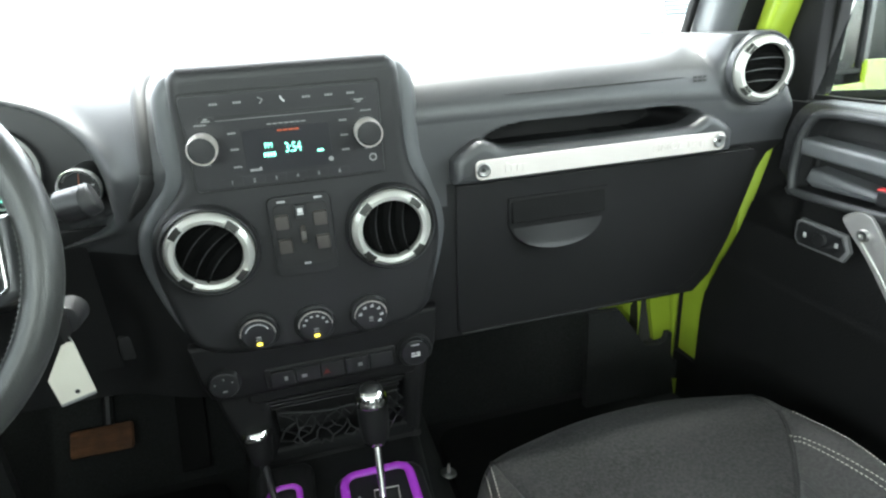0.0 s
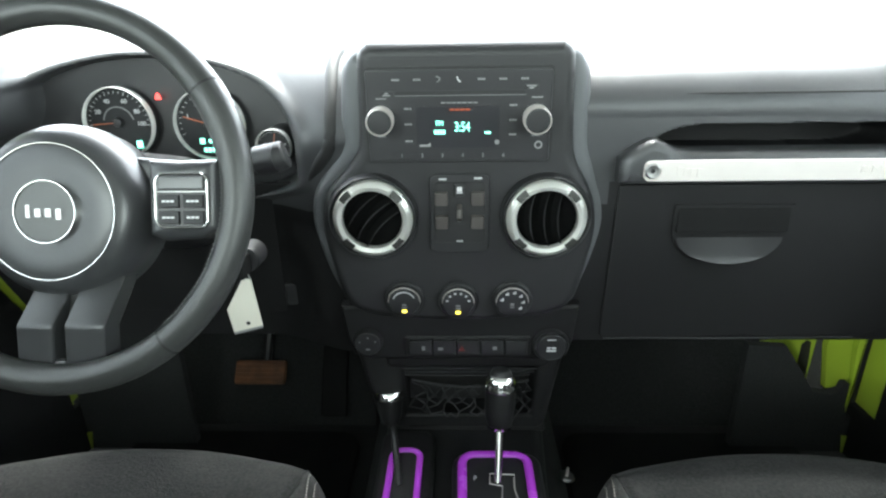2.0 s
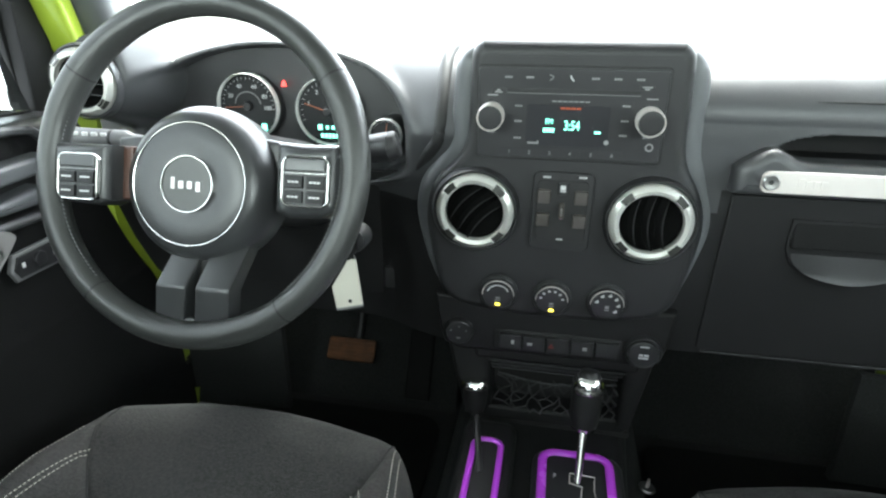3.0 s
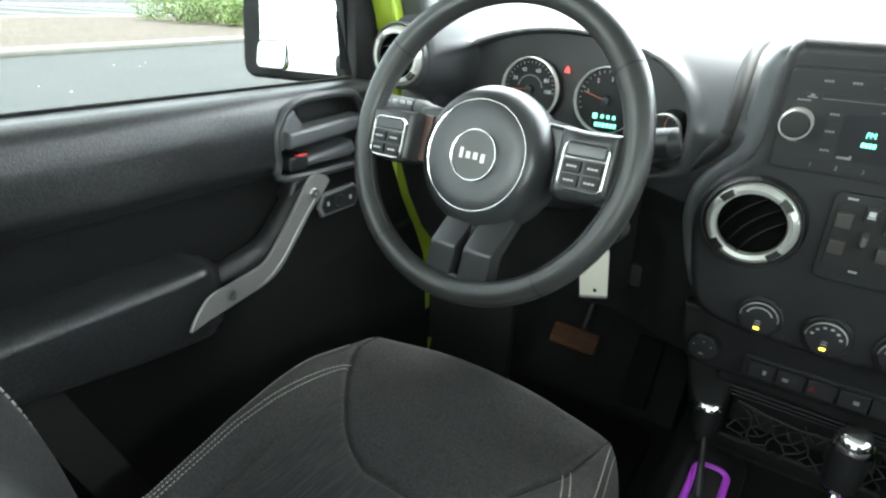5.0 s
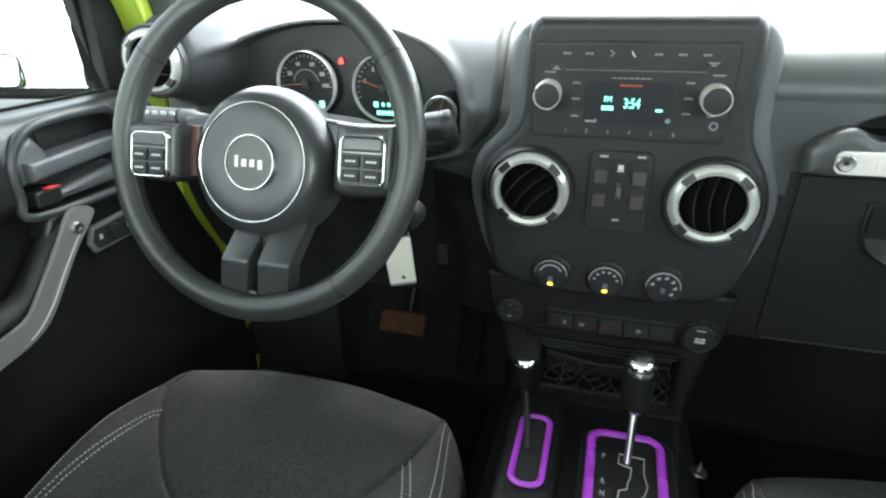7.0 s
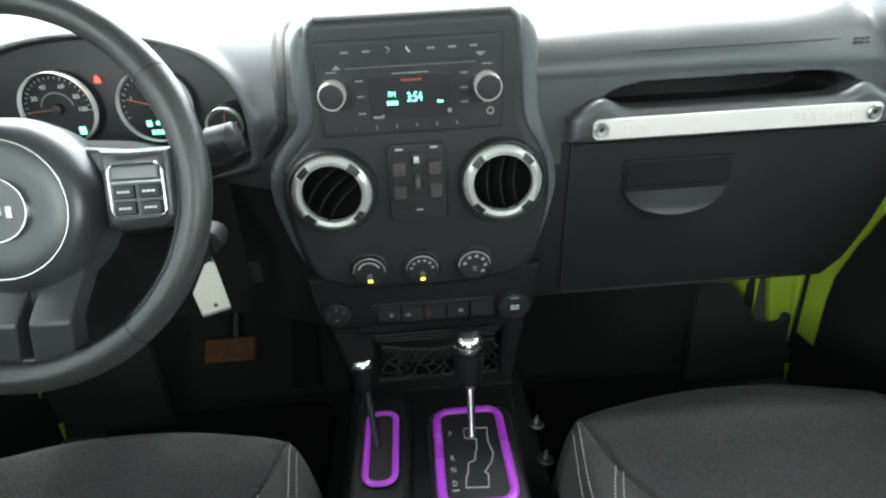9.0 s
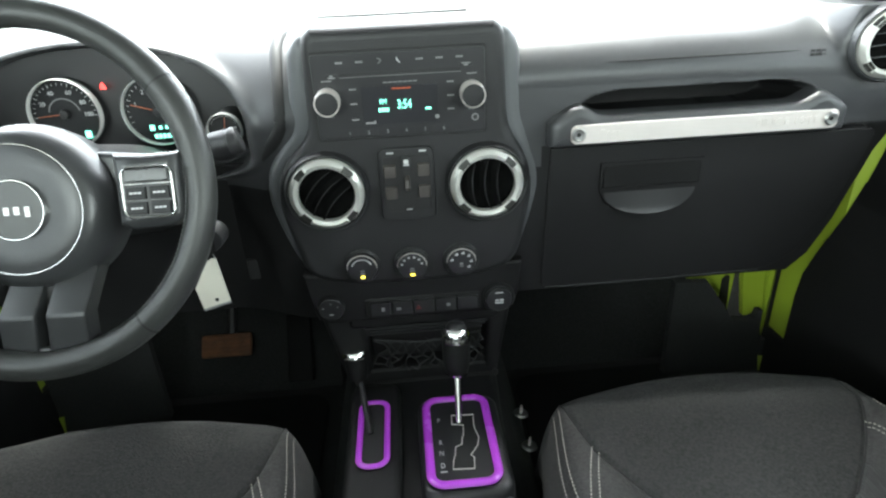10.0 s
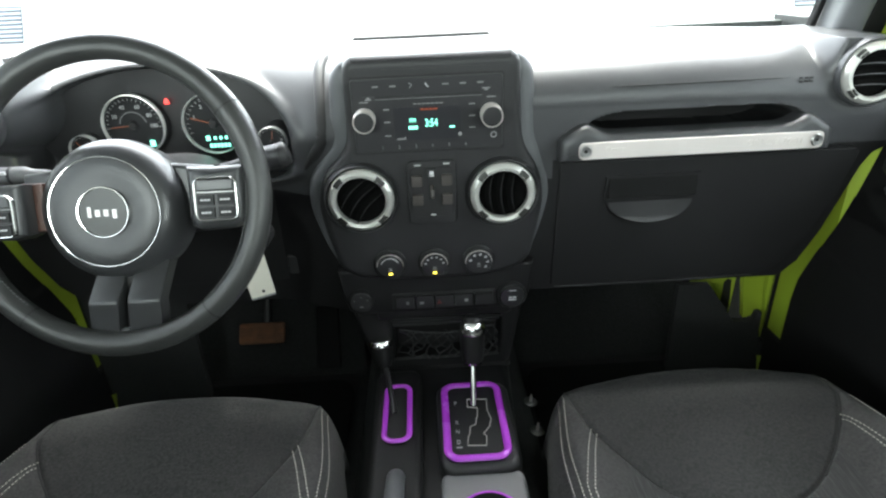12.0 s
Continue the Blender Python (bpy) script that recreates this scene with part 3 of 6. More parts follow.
for sx, ys in ((-0.059, (0.010, -0.008, -0.028)), (0.063, (0.013, -0.004, -0.021))):
    for ky in ys:
        part("side_key", bx((sx, ky, 0.0038), (0.015, 0.0095, 0.0008), 0.0002, 1), M_GLOSS, radio, local=True)
        part("key_mark", bars([(sx - 0.003 + 0.003 * j, ky, 0.0024, 0.002) for j in range(3)], Matrix.Translation((0, 0, 0.0050))), M_DIM, radio, local=True)
for i in range(6):
    kx = -0.068 + 0.0242 * i
    part("preset_key", bx((kx, -0.0455, 0.0038), (0.0234, 0.0095, 0.0008), 0.0002, 1), M_GLOSS, radio, local=True)
    part("preset_number", lettering(str(i + 1), 0.0062, Matrix.Translation((kx, -0.0455, 0.0056))), M_DIM, radio, local=True)
part("port", spun([(0.003, 0.0038), (0.0033, 0.0052), (0.0046, 0.0052), (0.0048, 0.0038)], 20, Matrix.Translation((0.094, -0.034, 0))), M_DIM, radio, local=True)
part("logo_mark", bars([(-0.040, -0.0335, 0.013, 0.0024), (-0.0345, -0.0315, 0.002, 0.002)], Matrix.Translation((0, 0, 0.0050))), M_DIM, radio, local=True)
part("disc_mark", prism(circle(0.0028, 20), 0.0006, m=Matrix.Translation((0.045, -0.030, 0.0050))), M_DIM, radio, local=True)
for kx in (-0.0905, 0.0895):
    knob = part("knob", drum(0.0142, 0.0136, 0.024, 0.0015, 36, Matrix.Translation((kx, -0.0015, 0.003))), M_BEZEL, radio, local=True)
    part("knob_ring", spun([(0.0141, 0.022), (0.0143, 0.0268), (0.0149, 0.0274), (0.0155, 0.0262), (0.0159, 0.012), (0.0155, 0.006)], 40, Matrix.Translation((kx, -0.0015, 0))), M_BRUSHED, knob, "chrome rim", local=True)
    part("knob_mark", bars([(kx - 0.004 + 0.0032 * j, 0.0215, 0.0028, 0.0014) for j in range(4)] + [(kx - 0.003 + 0.003 * j, -0.0225, 0.0026, 0.0014) for j in range(3)], Matrix.Translation((0, 0, 0.0042))), M_DIM, radio, local=True)

# ---- window switches ----
sw = thing("window_switch_panel", "black switch panel with four window rockers", "switch panel", m=on_face(0.0015, 1.181))
part("plate", prism(rrect(0.074, 0.104, 0.009, 4), 0.005, 0.002, 2), M_BEZEL, sw, local=True)
part("well", prism(rrect(0.062, 0.080, 0.006, 4), 0.0012, 0.0004, 1, Matrix.Translation((0, 0.002, 0.005))), M_DEEP, sw, local=True)
for wx in (-0.0225, 0.0225):
    for wy in (0.0215, -0.0095):
        part("rocker", bx((0, 0, 0), (0.0165, 0.0185, 0.007), 0.0022, 2, pose(wx, wy, 0.007, 8)), M_SWITCH, sw, "grey-brown window rocker", local=True)
part("mirror_key", bx((0, 0.0325, 0.007), (0.0125, 0.017, 0.005), 0.0015), M_BLACK, sw, local=True)
part("window_mark", bars([(0, 0.0345, 0.0062, 0.0055), (0, 0.0300, 0.0074, 0.0012)], Matrix.Translation((0, 0, 0.0096))), M_MARK, sw, local=True)
part("toggle", tube([(0, 0.012, 0.006), (0, 0.008, 0.014), (0, 0.001, 0.016), (0, -0.004, 0.011)], 0.0034, 8), M_SWITCH, sw, local=True)
part("label_mark", bars([(-0.024 + 0.0024 * j, 0.0465, 0.002, 0.002) for j in range(4)] + [(0.019 + 0.0024 * j, 0.0475, 0.002, 0.002) for j in range(4)] + [(-0.0026, -0.0355, 0.0022, 0.0022), (0.0002, -0.0355, 0.0022, 0.0022), (0.003, -0.0355, 0.0022, 0.0022)], Matrix.Translation((0, 0, 0.0064))), M_MARK, sw, local=True)

# ---- climate knobs ----
for i, (cx, cz) in enumerate(((-0.073, 1.0588), (-0.001, 1.0568), (0.071, 1.0578))):
    ck = thing("climate_knob", ("black heater dial with white marks and amber light", "black temperature dial with white marks and amber light", "black airflow dial with white vent symbols")[i], "dial", m=on_face(cx, cz), group="heater dials")
    part("skirt", spun([(0.0265, 0.0), (0.0270, 0.004), (0.0245, 0.0065), (0.0225, 0.0065)], 44), M_BEZEL, ck, local=True)
    part("body", drum(0.0225, 0.0212, 0.011, 0.0016, 44), M_GLOSS, ck, local=True)
    part("rim", spun([(0.0207, 0.0106), (0.0209, 0.0116), (0.0214, 0.0115), (0.0217, 0.0095)], 44, a0=0, a1=180), M_BRUSHED, ck, "thin bright rim", local=True)
    lift = Matrix.Translation((0, 0, 0.0107))
    if i == 0:
        part("scale_arc", spun([(0.0142, 0.0113), (0.0158, 0.0113)], 24, a0=25, a1=160), M_MARK, ck, local=True)
        part("scale_mark", bars([(0, 0.0245, 0.004, 0.0032)], Matrix.Translation((0, 0, 0.004))), M_MARK, ck, local=True)
    elif i == 1:
        for a in (15, 45, 75, 105, 135, 165):
            part("scale_mark", bars([(0.0150 * math.cos(radians(a)), 0.0150 * math.sin(radians(a)), 0.0034, 0.0024)], lift), M_MARK, ck, local=True)
    else:
        for a in (0, 40, 80, 120, 165, 320):
            part("flow_mark", bars([(0.0142 * math.cos(radians(a)), 0.0142 * math.sin(radians(a)), 0.0046, 0.0022), (0.0142 * math.cos(radians(a)) + 0.001, 0.0142 * math.sin(radians(a)) + 0.002, 0.002, 0.002)], lift), M_MARK, ck, local=True)
        part("flow_mark", bars([(0, -0.003, 0.005, 0.004), (0, -0.0072, 0.0056, 0.0014)], lift), M_DIM, ck, local=True)
    if i < 2:
        part("name_mark", bars([(0, -0.004, 0.006, 0.0022), (0, -0.0078, 0.0068, 0.0018)], lift), M_DIM, ck, local=True)
        part("lamp", bx((0, -0.0138, 0.0115), (0.0060, 0.0036, 0.0012), 0.0004, 1), M_AMBER, ck, "lit amber lamp", local=True)

# ---- switch row, sockets ----
row = thing("switch_row", "row of small black dashboard push switches", "switch panel", m=on_face(0.012, 0.9795, -0.006))
part("row_plate", prism(rrect(0.178, 0.031, 0.004, 3), 0.002, 0.001, 1), M_DEEP, row, local=True)
for i in range(5):
    kx = -0.066 + 0.0335 * i
    part("push_switch", bx((kx, 0, 0.0045), (0.0315, 0.0235, 0.006), 0.0016), M_BEZEL, row, local=True)
for icon in ((-0.062, 0, 0.0045, 0.0062), (-0.038, -0.001, 0.007, 0.0045), (0.038, 0, 0.006, 0.005)):
    part("icon_mark", bars([icon], Matrix.Translation((0, 0, 0.0075))), M_DIM, row, local=True)
part("hazard_mark", prism([(-0.0045, -0.004), (0.0045, -0.004), (0, 0.004)], 0.0008, m=Matrix.Translation((-0.008, 0, 0.0075))), mat("dark_red_print", (0.10, 0.012, 0.010), 0.5), row, "dark red triangle", local=True)
sock = thing("power_socket", "round black power socket cap with white print", "power socket", m=on_face(0.128, 0.982, -0.006))
part("collar", spun([(0.0255, 0), (0.0255, 0.005), (0.0235, 0.008), (0.0215, 0.007)], 40), M_BEZEL, sock, local=True)
part("cap", drum(0.0215, 0.0205, 0.011, 0.002, 36), M_GLOSS, sock, local=True)
part("print", bars([(0, 0.0135, 0.012, 0.0014), (-0.0035, 0.000, 0.005, 0.0028), (0.0035, 0.000, 0.006, 0.0028), (0, -0.0045, 0.013, 0.0024)], Matrix.Translation((0, 0, 0.0112))), M_MARK, sock, local=True)
adj = thing("round_dial", "small round black dial with four pale dots", "dial", m=on_face(-0.128, 0.987, -0.006))
part("cap", drum(0.021, 0.019, 0.010, 0.002, 32), M_BEZEL, adj, local=True)
part("dots", bars([(-0.011, 0.004, 0.002, 0.002), (0.011, 0.005, 0.002, 0.002), (0.001, 0.011, 0.002, 0.002), (0, -0.008, 0.006, 0.0022)], Matrix.Translation((0, 0, 0.0102))), M_DIM, adj, local=True)

# ---- grab handle ----
gh = thing("grab_handle", "passenger grab handle with brushed metal plate and two bolts", "grab handle", (0.40, 0.04, 1.235))
pts = [(0.196 + i / 40 * 0.415, i / 40) for i in range(41)]
upper, lower = [], []
for x, u in pts:
    e = min(u, 1 - u)
    rise = 0.015 * math.exp(-((e - 0.095) / 0.05) ** 2)
    end = 0.018 * max(0.0, 1 - e / 0.045) ** 2
    upper.append((x, 1.2565 + rise - end * 0.55))
    lower.append((x, 1.2150 + end * 0.10))
outline = [(x - 0.4, z - 1.235) for x, z in lower] + [(x - 0.4, z - 1.235) for x, z in upper[::-1]]
part("handle_body", prism(outline, 0.040, 0.014, 5, facing(0.4, 0.074, 1.235)), M_DASH, gh, "charcoal moulded grip")
plate = prism(rrect(0.370, 0.0255, 0.008, 5), 0.004, 0.0012, 2, facing(0.408, 0.035, 1.2345))
part("plate", plate, M_BRUSHED, gh, "brushed metal plate")
for bxx in (0.232, 0.580):
    b = part("bolt", spun([(0, 0.004), (0.004, 0.0042), (0.0042, 0.0055), (0.0078, 0.006), (0.0096, 0.004)], 24, facing(bxx, 0.0315, 1.2355)), M_STEEL, gh)
    part("bolt_socket", drum(0.0030, 0.0030, 0.002, 0, 6, facing(bxx, 0.0290, 1.2355)), M_DEEP, b)
part("maker_mark", bars([(-0.012, 0, 0.006, 0.011), (-0.004, -0.001, 0.006, 0.008), (0.004, -0.001, 0.006, 0.008), (0.012, -0.002, 0.006, 0.010)], facing(0.277, 0.0312, 1.2345), 0.001), M_BRUSHED, gh, "raised maker's mark")
part("plate_letters", lettering("SINCE 1941", 0.0135, facing(0.520, 0.0308, 1.2345) @ Matrix.Diagonal((1.3, 0.95, 1, 1)), 0.0008), M_BRUSHED, gh, "raised letters")

# ---- glovebox ----
gb = thing("glovebox", "closed black glovebox lid with recessed pull latch", "glovebox", (0.40, 0.06, 1.0))
lid = [(0.203, 1.213), (0.198, 0.992), (0.204, 0.986), (0.560, 0.988), (0.578, 0.995), (0.605, 1.014), (0.637, 1.065), (0.661, 1.13), (0.673, 1.185), (0.676, 1.206), (0.668, 1.213)]
# Same plastic as the dash; the darker colour holds its shade.
part("lid", prism([(x - 0.4, z - 1.1) for x, z in lid], 0.03, 0.0025, 3, facing(0.4, 0.095, 1.1, -4)), M_LID, gb, "grained lid, its shade in the darker colour")
part("latch_well", prism([(x - 0.35, z - 1.15) for x, z in [(0.276, 1.185), (0.276, 1.145), (0.285, 1.124), (0.304, 1.110), (0.337, 1.103), (0.370, 1.104), (0.400, 1.115), (0.416, 1.134), (0.426, 1.185)]], 0.0035, 0.0015, 2, facing(0.35, 0.0625, 1.15, -4)), M_LID, gb)
part("latch_handle", bx((0, 0, 0), (0.142, 0.010, 0.034), 0.003, 2, pose(0.351, 0.0600, 1.1640, -4)), M_RUBBER, gb, "black pull latch")
U = np.linspace(-1, 1, 25)[:, None] * np.ones((1, 9))
V = np.ones((25, 1)) * np.linspace(0, 1, 9)[None, :]
# Colour is paler than the lid's, painting the light on the upturned scoop.
part("latch_scoop", sheet(0.351 + 0.068 * U * np.sqrt(1 - 0.55 * (1 - V) ** 2), 0.0500 + 0.0085 * V ** 0.7 + 0.004 * U ** 2 * (1 - V), 1.106 + 0.034 * V + 0.008 * U ** 2 * (1 - V), True), M_SCOOP, gb, "scooped finger lip")
part("lid_edge", tube([(0.205, 0.0715, 0.984), (0.40, 0.0715, 0.984), (0.552, 0.0715, 0.986)], 0.0010, 6), M_BLACK, gb)

# ---- instruments ----
cl = thing("instrument_cluster", "instrument cluster with two large and two small gauges, lit", "instrument cluster", (CLX, 0.17, 1.2))
part("cluster_face", prism([((0.217 if math.cos(radians(a)) > 0 else 0.205) * math.cos(radians(a)), (0.104 if math.sin(radians(a)) > 0 else 0.08) * math.sin(radians(a))) for a in range(0, 360, 6)], 0.004, m=facing(CLX, 0.1745, CLZ)), M_BLACK, cl)


def gauge(x, z, r, lo, hi, name, numbers, needle, y=0.158):
    g = part("gauge", drum(r * 0.95, r * 0.95, 0.004, 0, 40, facing(x, y, z)), M_DIAL, cl, name)
    part("bezel", spun([(r * 0.972, 0.0), (r * 0.976, 0.010), (r * 0.986, 0.0115), (r * 0.997, 0.010), (r * 1.0, 0.0)], 64, facing(x, y, z)), M_RIM, g, "chrome gauge rim")
    part("gauge_pod", spun([(r * 0.99, 0.178 - y), (r * 0.99, 0.0), (r * 0.96, 0.0)], 40, facing(x, y, z) @ Matrix.Diagonal((1, 1, -1, 1))), M_BLACK, g)
    ticks = []
    for i in range(21):
        a = radians(lo + (hi - lo) * i / 20)
        w = 0.10 if i % 4 == 0 else 0.06
        ticks.append(bx((0, 0, 0), (r * w, r * 0.013, 0.0006), 0, 1, facing(x, y - 0.0048, z) @ pose(r * 0.84 * math.cos(a), r * 0.84 * math.sin(a), 0, 0, 0, math.degrees(a))))
    part("tick_marks", joined(*ticks), M_MARK, g)
    for text, a in numbers:
        part("number", lettering(text, r * 0.175, facing(x + r * 0.64 * math.cos(radians(a)), y - 0.0048, z + r * 0.64 * math.sin(radians(a))), 0.0004), M_MARK, g)
    a = radians(needle)
    part("needle", bx((0, 0, 0), (r * 0.66, r * 0.022, 0.0012), 0, 1, facing(x, y - 0.007, z) @ pose(r * 0.42 * math.cos(a), r * 0.42 * math.sin(a), 0, 0, 0, needle)), M_NEEDLE, g, "orange needle")
    part("needle_hub", drum(r * 0.15, r * 0.12, 0.006, 0.001, 20, facing(x, y - 0.005, z)), M_BLACK, g)
    return g


sp = gauge(-0.4745, 1.2815, 0.0490, 185, -5, "speedometer dial", [("20", 152), ("40", 113), ("60", 67), ("80", 28), ("100", -4)], 184)
part("inner_scale", spun([(0.0205, 0.0), (0.0222, 0.0)], 30, facing(-0.4745, 0.1528, 1.2815), a0=10, a1=170), M_DIM, sp)
gauge(-0.3470, 1.2780, 0.0490, 200, -20, "rev counter dial", [("1", 160), ("2", 120), ("3", 80), ("4", 45)], 163)
gauge(-0.562, 1.2455, 0.0245, 150, 30, "fuel gauge dial", [], 130)
gauge(-0.2485, 1.2525, 0.0238, 150, 30, "temperature gauge dial", [("H", 10)], 80, 0.122)
part("gear_display", bars([(-0.016, 0, 0.0065, 0.0075), (-0.0045, 0, 0.0040, 0.0050), (0.0045, 0, 0.0040, 0.0050), (0.0135, 0, 0.0040, 0.0050)], facing(-0.3445, 0.1525, 1.2545)), M_TEAL, cl, "glowing teal gear display")
part("trip_display", bars([(-0.0155 + 0.0058 * i, 0, 0.0040, 0.0058) for i in range(6)], facing(-0.3420, 0.1525, 1.2420)), M_TEAL, cl, "glowing teal distance display")
part("door_display", bars([(0, 0, 0.008, 0.010)], facing(-0.4510, 0.1525, 1.2510)), M_TEAL, cl)
part("warning_lamp", prism([(-0.0045, -0.004), (0.0045, -0.004), (0.0024, 0.003), (0, 0.0055), (-0.0024, 0.003)], 0.001, m=facing(-0.4165, 0.1600, 1.3155)), M_RED, cl, "lit red warning lamp")

# ---- steering wheel ----
WTILT = 18.0
WHEEL = facing(-0.391, -0.126, 1.251, WTILT)
wheel = thing("steering_wheel", "black leather steering wheel with three spokes and chrome hub rings", "steering wheel", m=WHEEL)
rim = []
for i in range(96):
    a = 2 * math.pi * i / 96
    rim.append((0.1786 * math.cos(a), 0.1786 * math.sin(a), 0.0))
rr = []
for i in range(96):
    a = math.degrees(2 * math.pi * i / 96)
    grip = max(math.exp(-((a - 30) / 16) ** 2), math.exp(-((a - 150) / 16) ** 2))
    rr.append(0.0151 + 0.0018 * grip)
RIM = WHEEL.inverted() @ facing(-0.3885, -0.124, 1.2538, 20.6)
part("rim", moved(tube(rim, rr, 18, True), RIM), M_LEATHER, wheel, "black leather rim", local=True)
for a in (34, 146, 232, 308):
    c, s = math.cos(radians(a)), math.sin(radians(a))
    sr = 0.0168 if a < 180 else 0.0151
    ring = spun([(sr - 0.001, -0.0010), (sr + 0.0003, -0.0010), (sr + 0.0003, 0.0010), (sr - 0.001, 0.0010)], 20, RIM @ pose(0.1786 * c, 0.1786 * s, 0, 90, 0, a), closed=True)
    part("rim_seam", ring, M_DEEP, wheel, local=True)
st = []
for lo, hi in ((150, 228),):
    for k in range(46):
        a = lo + (hi - lo) * k / 45
        c, s = math.cos(radians(a)), math.sin(radians(a))
        st.append(bx((0, 0, 0), (0.0009, 0.0042, 0.0009), 0, 1, RIM @ pose(0.1646 * c, 0.1646 * s, 0.0055, 0, 0, a + 28)))
for k in range(46):
    a = -48 + 78 * k / 45
    c, s = math.cos(radians(a)), math.sin(radians(a))
    st.append(bx((0, 0, 0), (0.0009, 0.0042, 0.0009), 0, 1, RIM @ pose(0.1646 * c, 0.1646 * s, 0.0055, 0, 0, a - 28)))
part("rim_stitching", joined(*st[:46]), M_DECK, wheel, local=True)
part("rim_stitching", joined(*st[46:]), M_DECK, wheel, local=True)

# hub
hub_m = Matrix.Translation((-0.008, -0.013, -0.034))
part("hub", spun([(0, 0.029), (0.033, 0.0298), (0.044, 0.0308), (0.054, 0.0312), (0.0635, 0.0302), (0.0675, 0.0290), (0.072, 0.0275), (0.078, 0.0235), (0.084, 0.0155), (0.0885, 0.004), (0.0900, -0.012), (0.087, -0.036), (0.05, -0.05), (0, -0.05)], 64, hub_m), M_SPOKE, wheel, "grey-black airbag hub", local=True)
part("hub_ring", spun([(0.0661, 0.0285), (0.0665, 0.0309), (0.0670, 0.0310), (0.0675, 0.0285)], 64, hub_m), M_CHROME, wheel, "chrome hub ring", local=True)
em = part("emblem", spun([(0, 0.0340), (0.029, 0.0335), (0.0302, 0.030)], 48, hub_m), mat("dull_silver_emblem", (0.055, 0.056, 0.054), 0.4, metal=0.2), wheel, "silver round emblem", local=True)
part("emblem_ring", spun([(0.0296, 0.031), (0.0299, 0.0348), (0.0306, 0.0349), (0.0312, 0.030)], 56, hub_m), M_CHROME, em, "chrome emblem ring", local=True)
part("emblem_mark", bars([(-0.0160, 0.0005, 0.0040, 0.0125), (-0.0062, -0.001, 0.0056, 0.0080), (0.0040, -0.001, 0.0056, 0.0080), (0.0142, -0.0024, 0.0050, 0.0104)], hub_m @ Matrix.Translation((0, 0, 0.0335)), 0.0014), M_PLATE, em, "plain raised silver blocks", local=True)
# side spokes with switch pads
for s in (-1, 1):
    out = [(0.098, 0.033), (0.128, 0.031), (0.166, 0.032), (0.166, -0.034), (0.150, -0.044), (0.112, -0.046), (0.098, -0.040)]
    arm = [(0.060, 0.040), (0.120, 0.034), (0.120, -0.036), (0.060, -0.036)]
    if s < 0:
        out = [(-x, min(y, 0.021)) for x, y in out[::-1]]
        arm = [(-x, y) for x, y in arm[::-1]]
    part("spoke_arm", prism(arm, 0.030, 0.008, 3, Matrix.Translation((-0.004, 0.004, -0.066))), M_SPOKE, wheel, "grey spoke root", local=True)
    sp_ = part("side_spoke", prism(out, 0.042, 0.013, 4, Matrix.Translation((0, 0.004, -0.030))), M_SPOKE, wheel, "grey spoke", local=True)
    cx, cy, sw, sh = (-0.1275, -0.012, 0.049, 0.050) if s < 0 else (0.1345, -0.004, 0.050, 0.051)
    part("switch_surround", prism(rrect(sw, sh, 0.008, 4), 0.004, 0.0015, 2, Matrix.Translation((cx, cy, 0.0105))), M_CHROME, sp_, "chrome switch surround", local=True)
    part("switch_field", prism(rrect(sw - 0.0024, sh - 0.0024, 0.007, 4), 0.0055, 0.001, 1, Matrix.Translation((cx, cy, 0.0105))), M_BLACK, sp_, local=True)
    part("switch_rim", tube([(x, y, 0.0163) for x, y in rrect(sw - 0.0012, sh - 0.0012, 0.008, 5, cx, cy)], 0.0011, 8, True), M_CHROME, sp_, "bright chrome outline", local=True)
    part("switch_bar", bx((cx, cy + 0.0170, 0.0160), (0.043, 0.0135, 0.004), 0.0018), M_SPOKE, sp_, local=True)
    part("switch_divider", bx((cx, cy + 0.0085, 0.0160), (0.045, 0.0008, 0.0022), 0.0003, 1), M_STEEL, sp_, local=True)
    for kx in (-0.0115, 0.0115):
        for ky in (cy - 0.0005, cy - 0.0155):
            part("spoke_key", bx((cx + kx, ky, 0.0168), (0.0195, 0.0125, 0.004), 0.0014), M_DIAL, sp_, local=True)
            part("key_mark", bars([(cx + kx - 0.004 + 0.004 * j, ky, 0.003, 0.0018) for j in range(3)], Matrix.Translation((0, 0, 0.0189))), M_MARK, sp_, local=True)
# brown reflector-like side cheek behind the left pad
part("spoke_cheek", bx((-0.100, -0.004, -0.023), (0.028, 0.060, 0.014), 0.003), mat("brown_cheek", (0.07, 0.032, 0.022), 0.4), wheel, "brown-tinted glossy cheek", local=True)
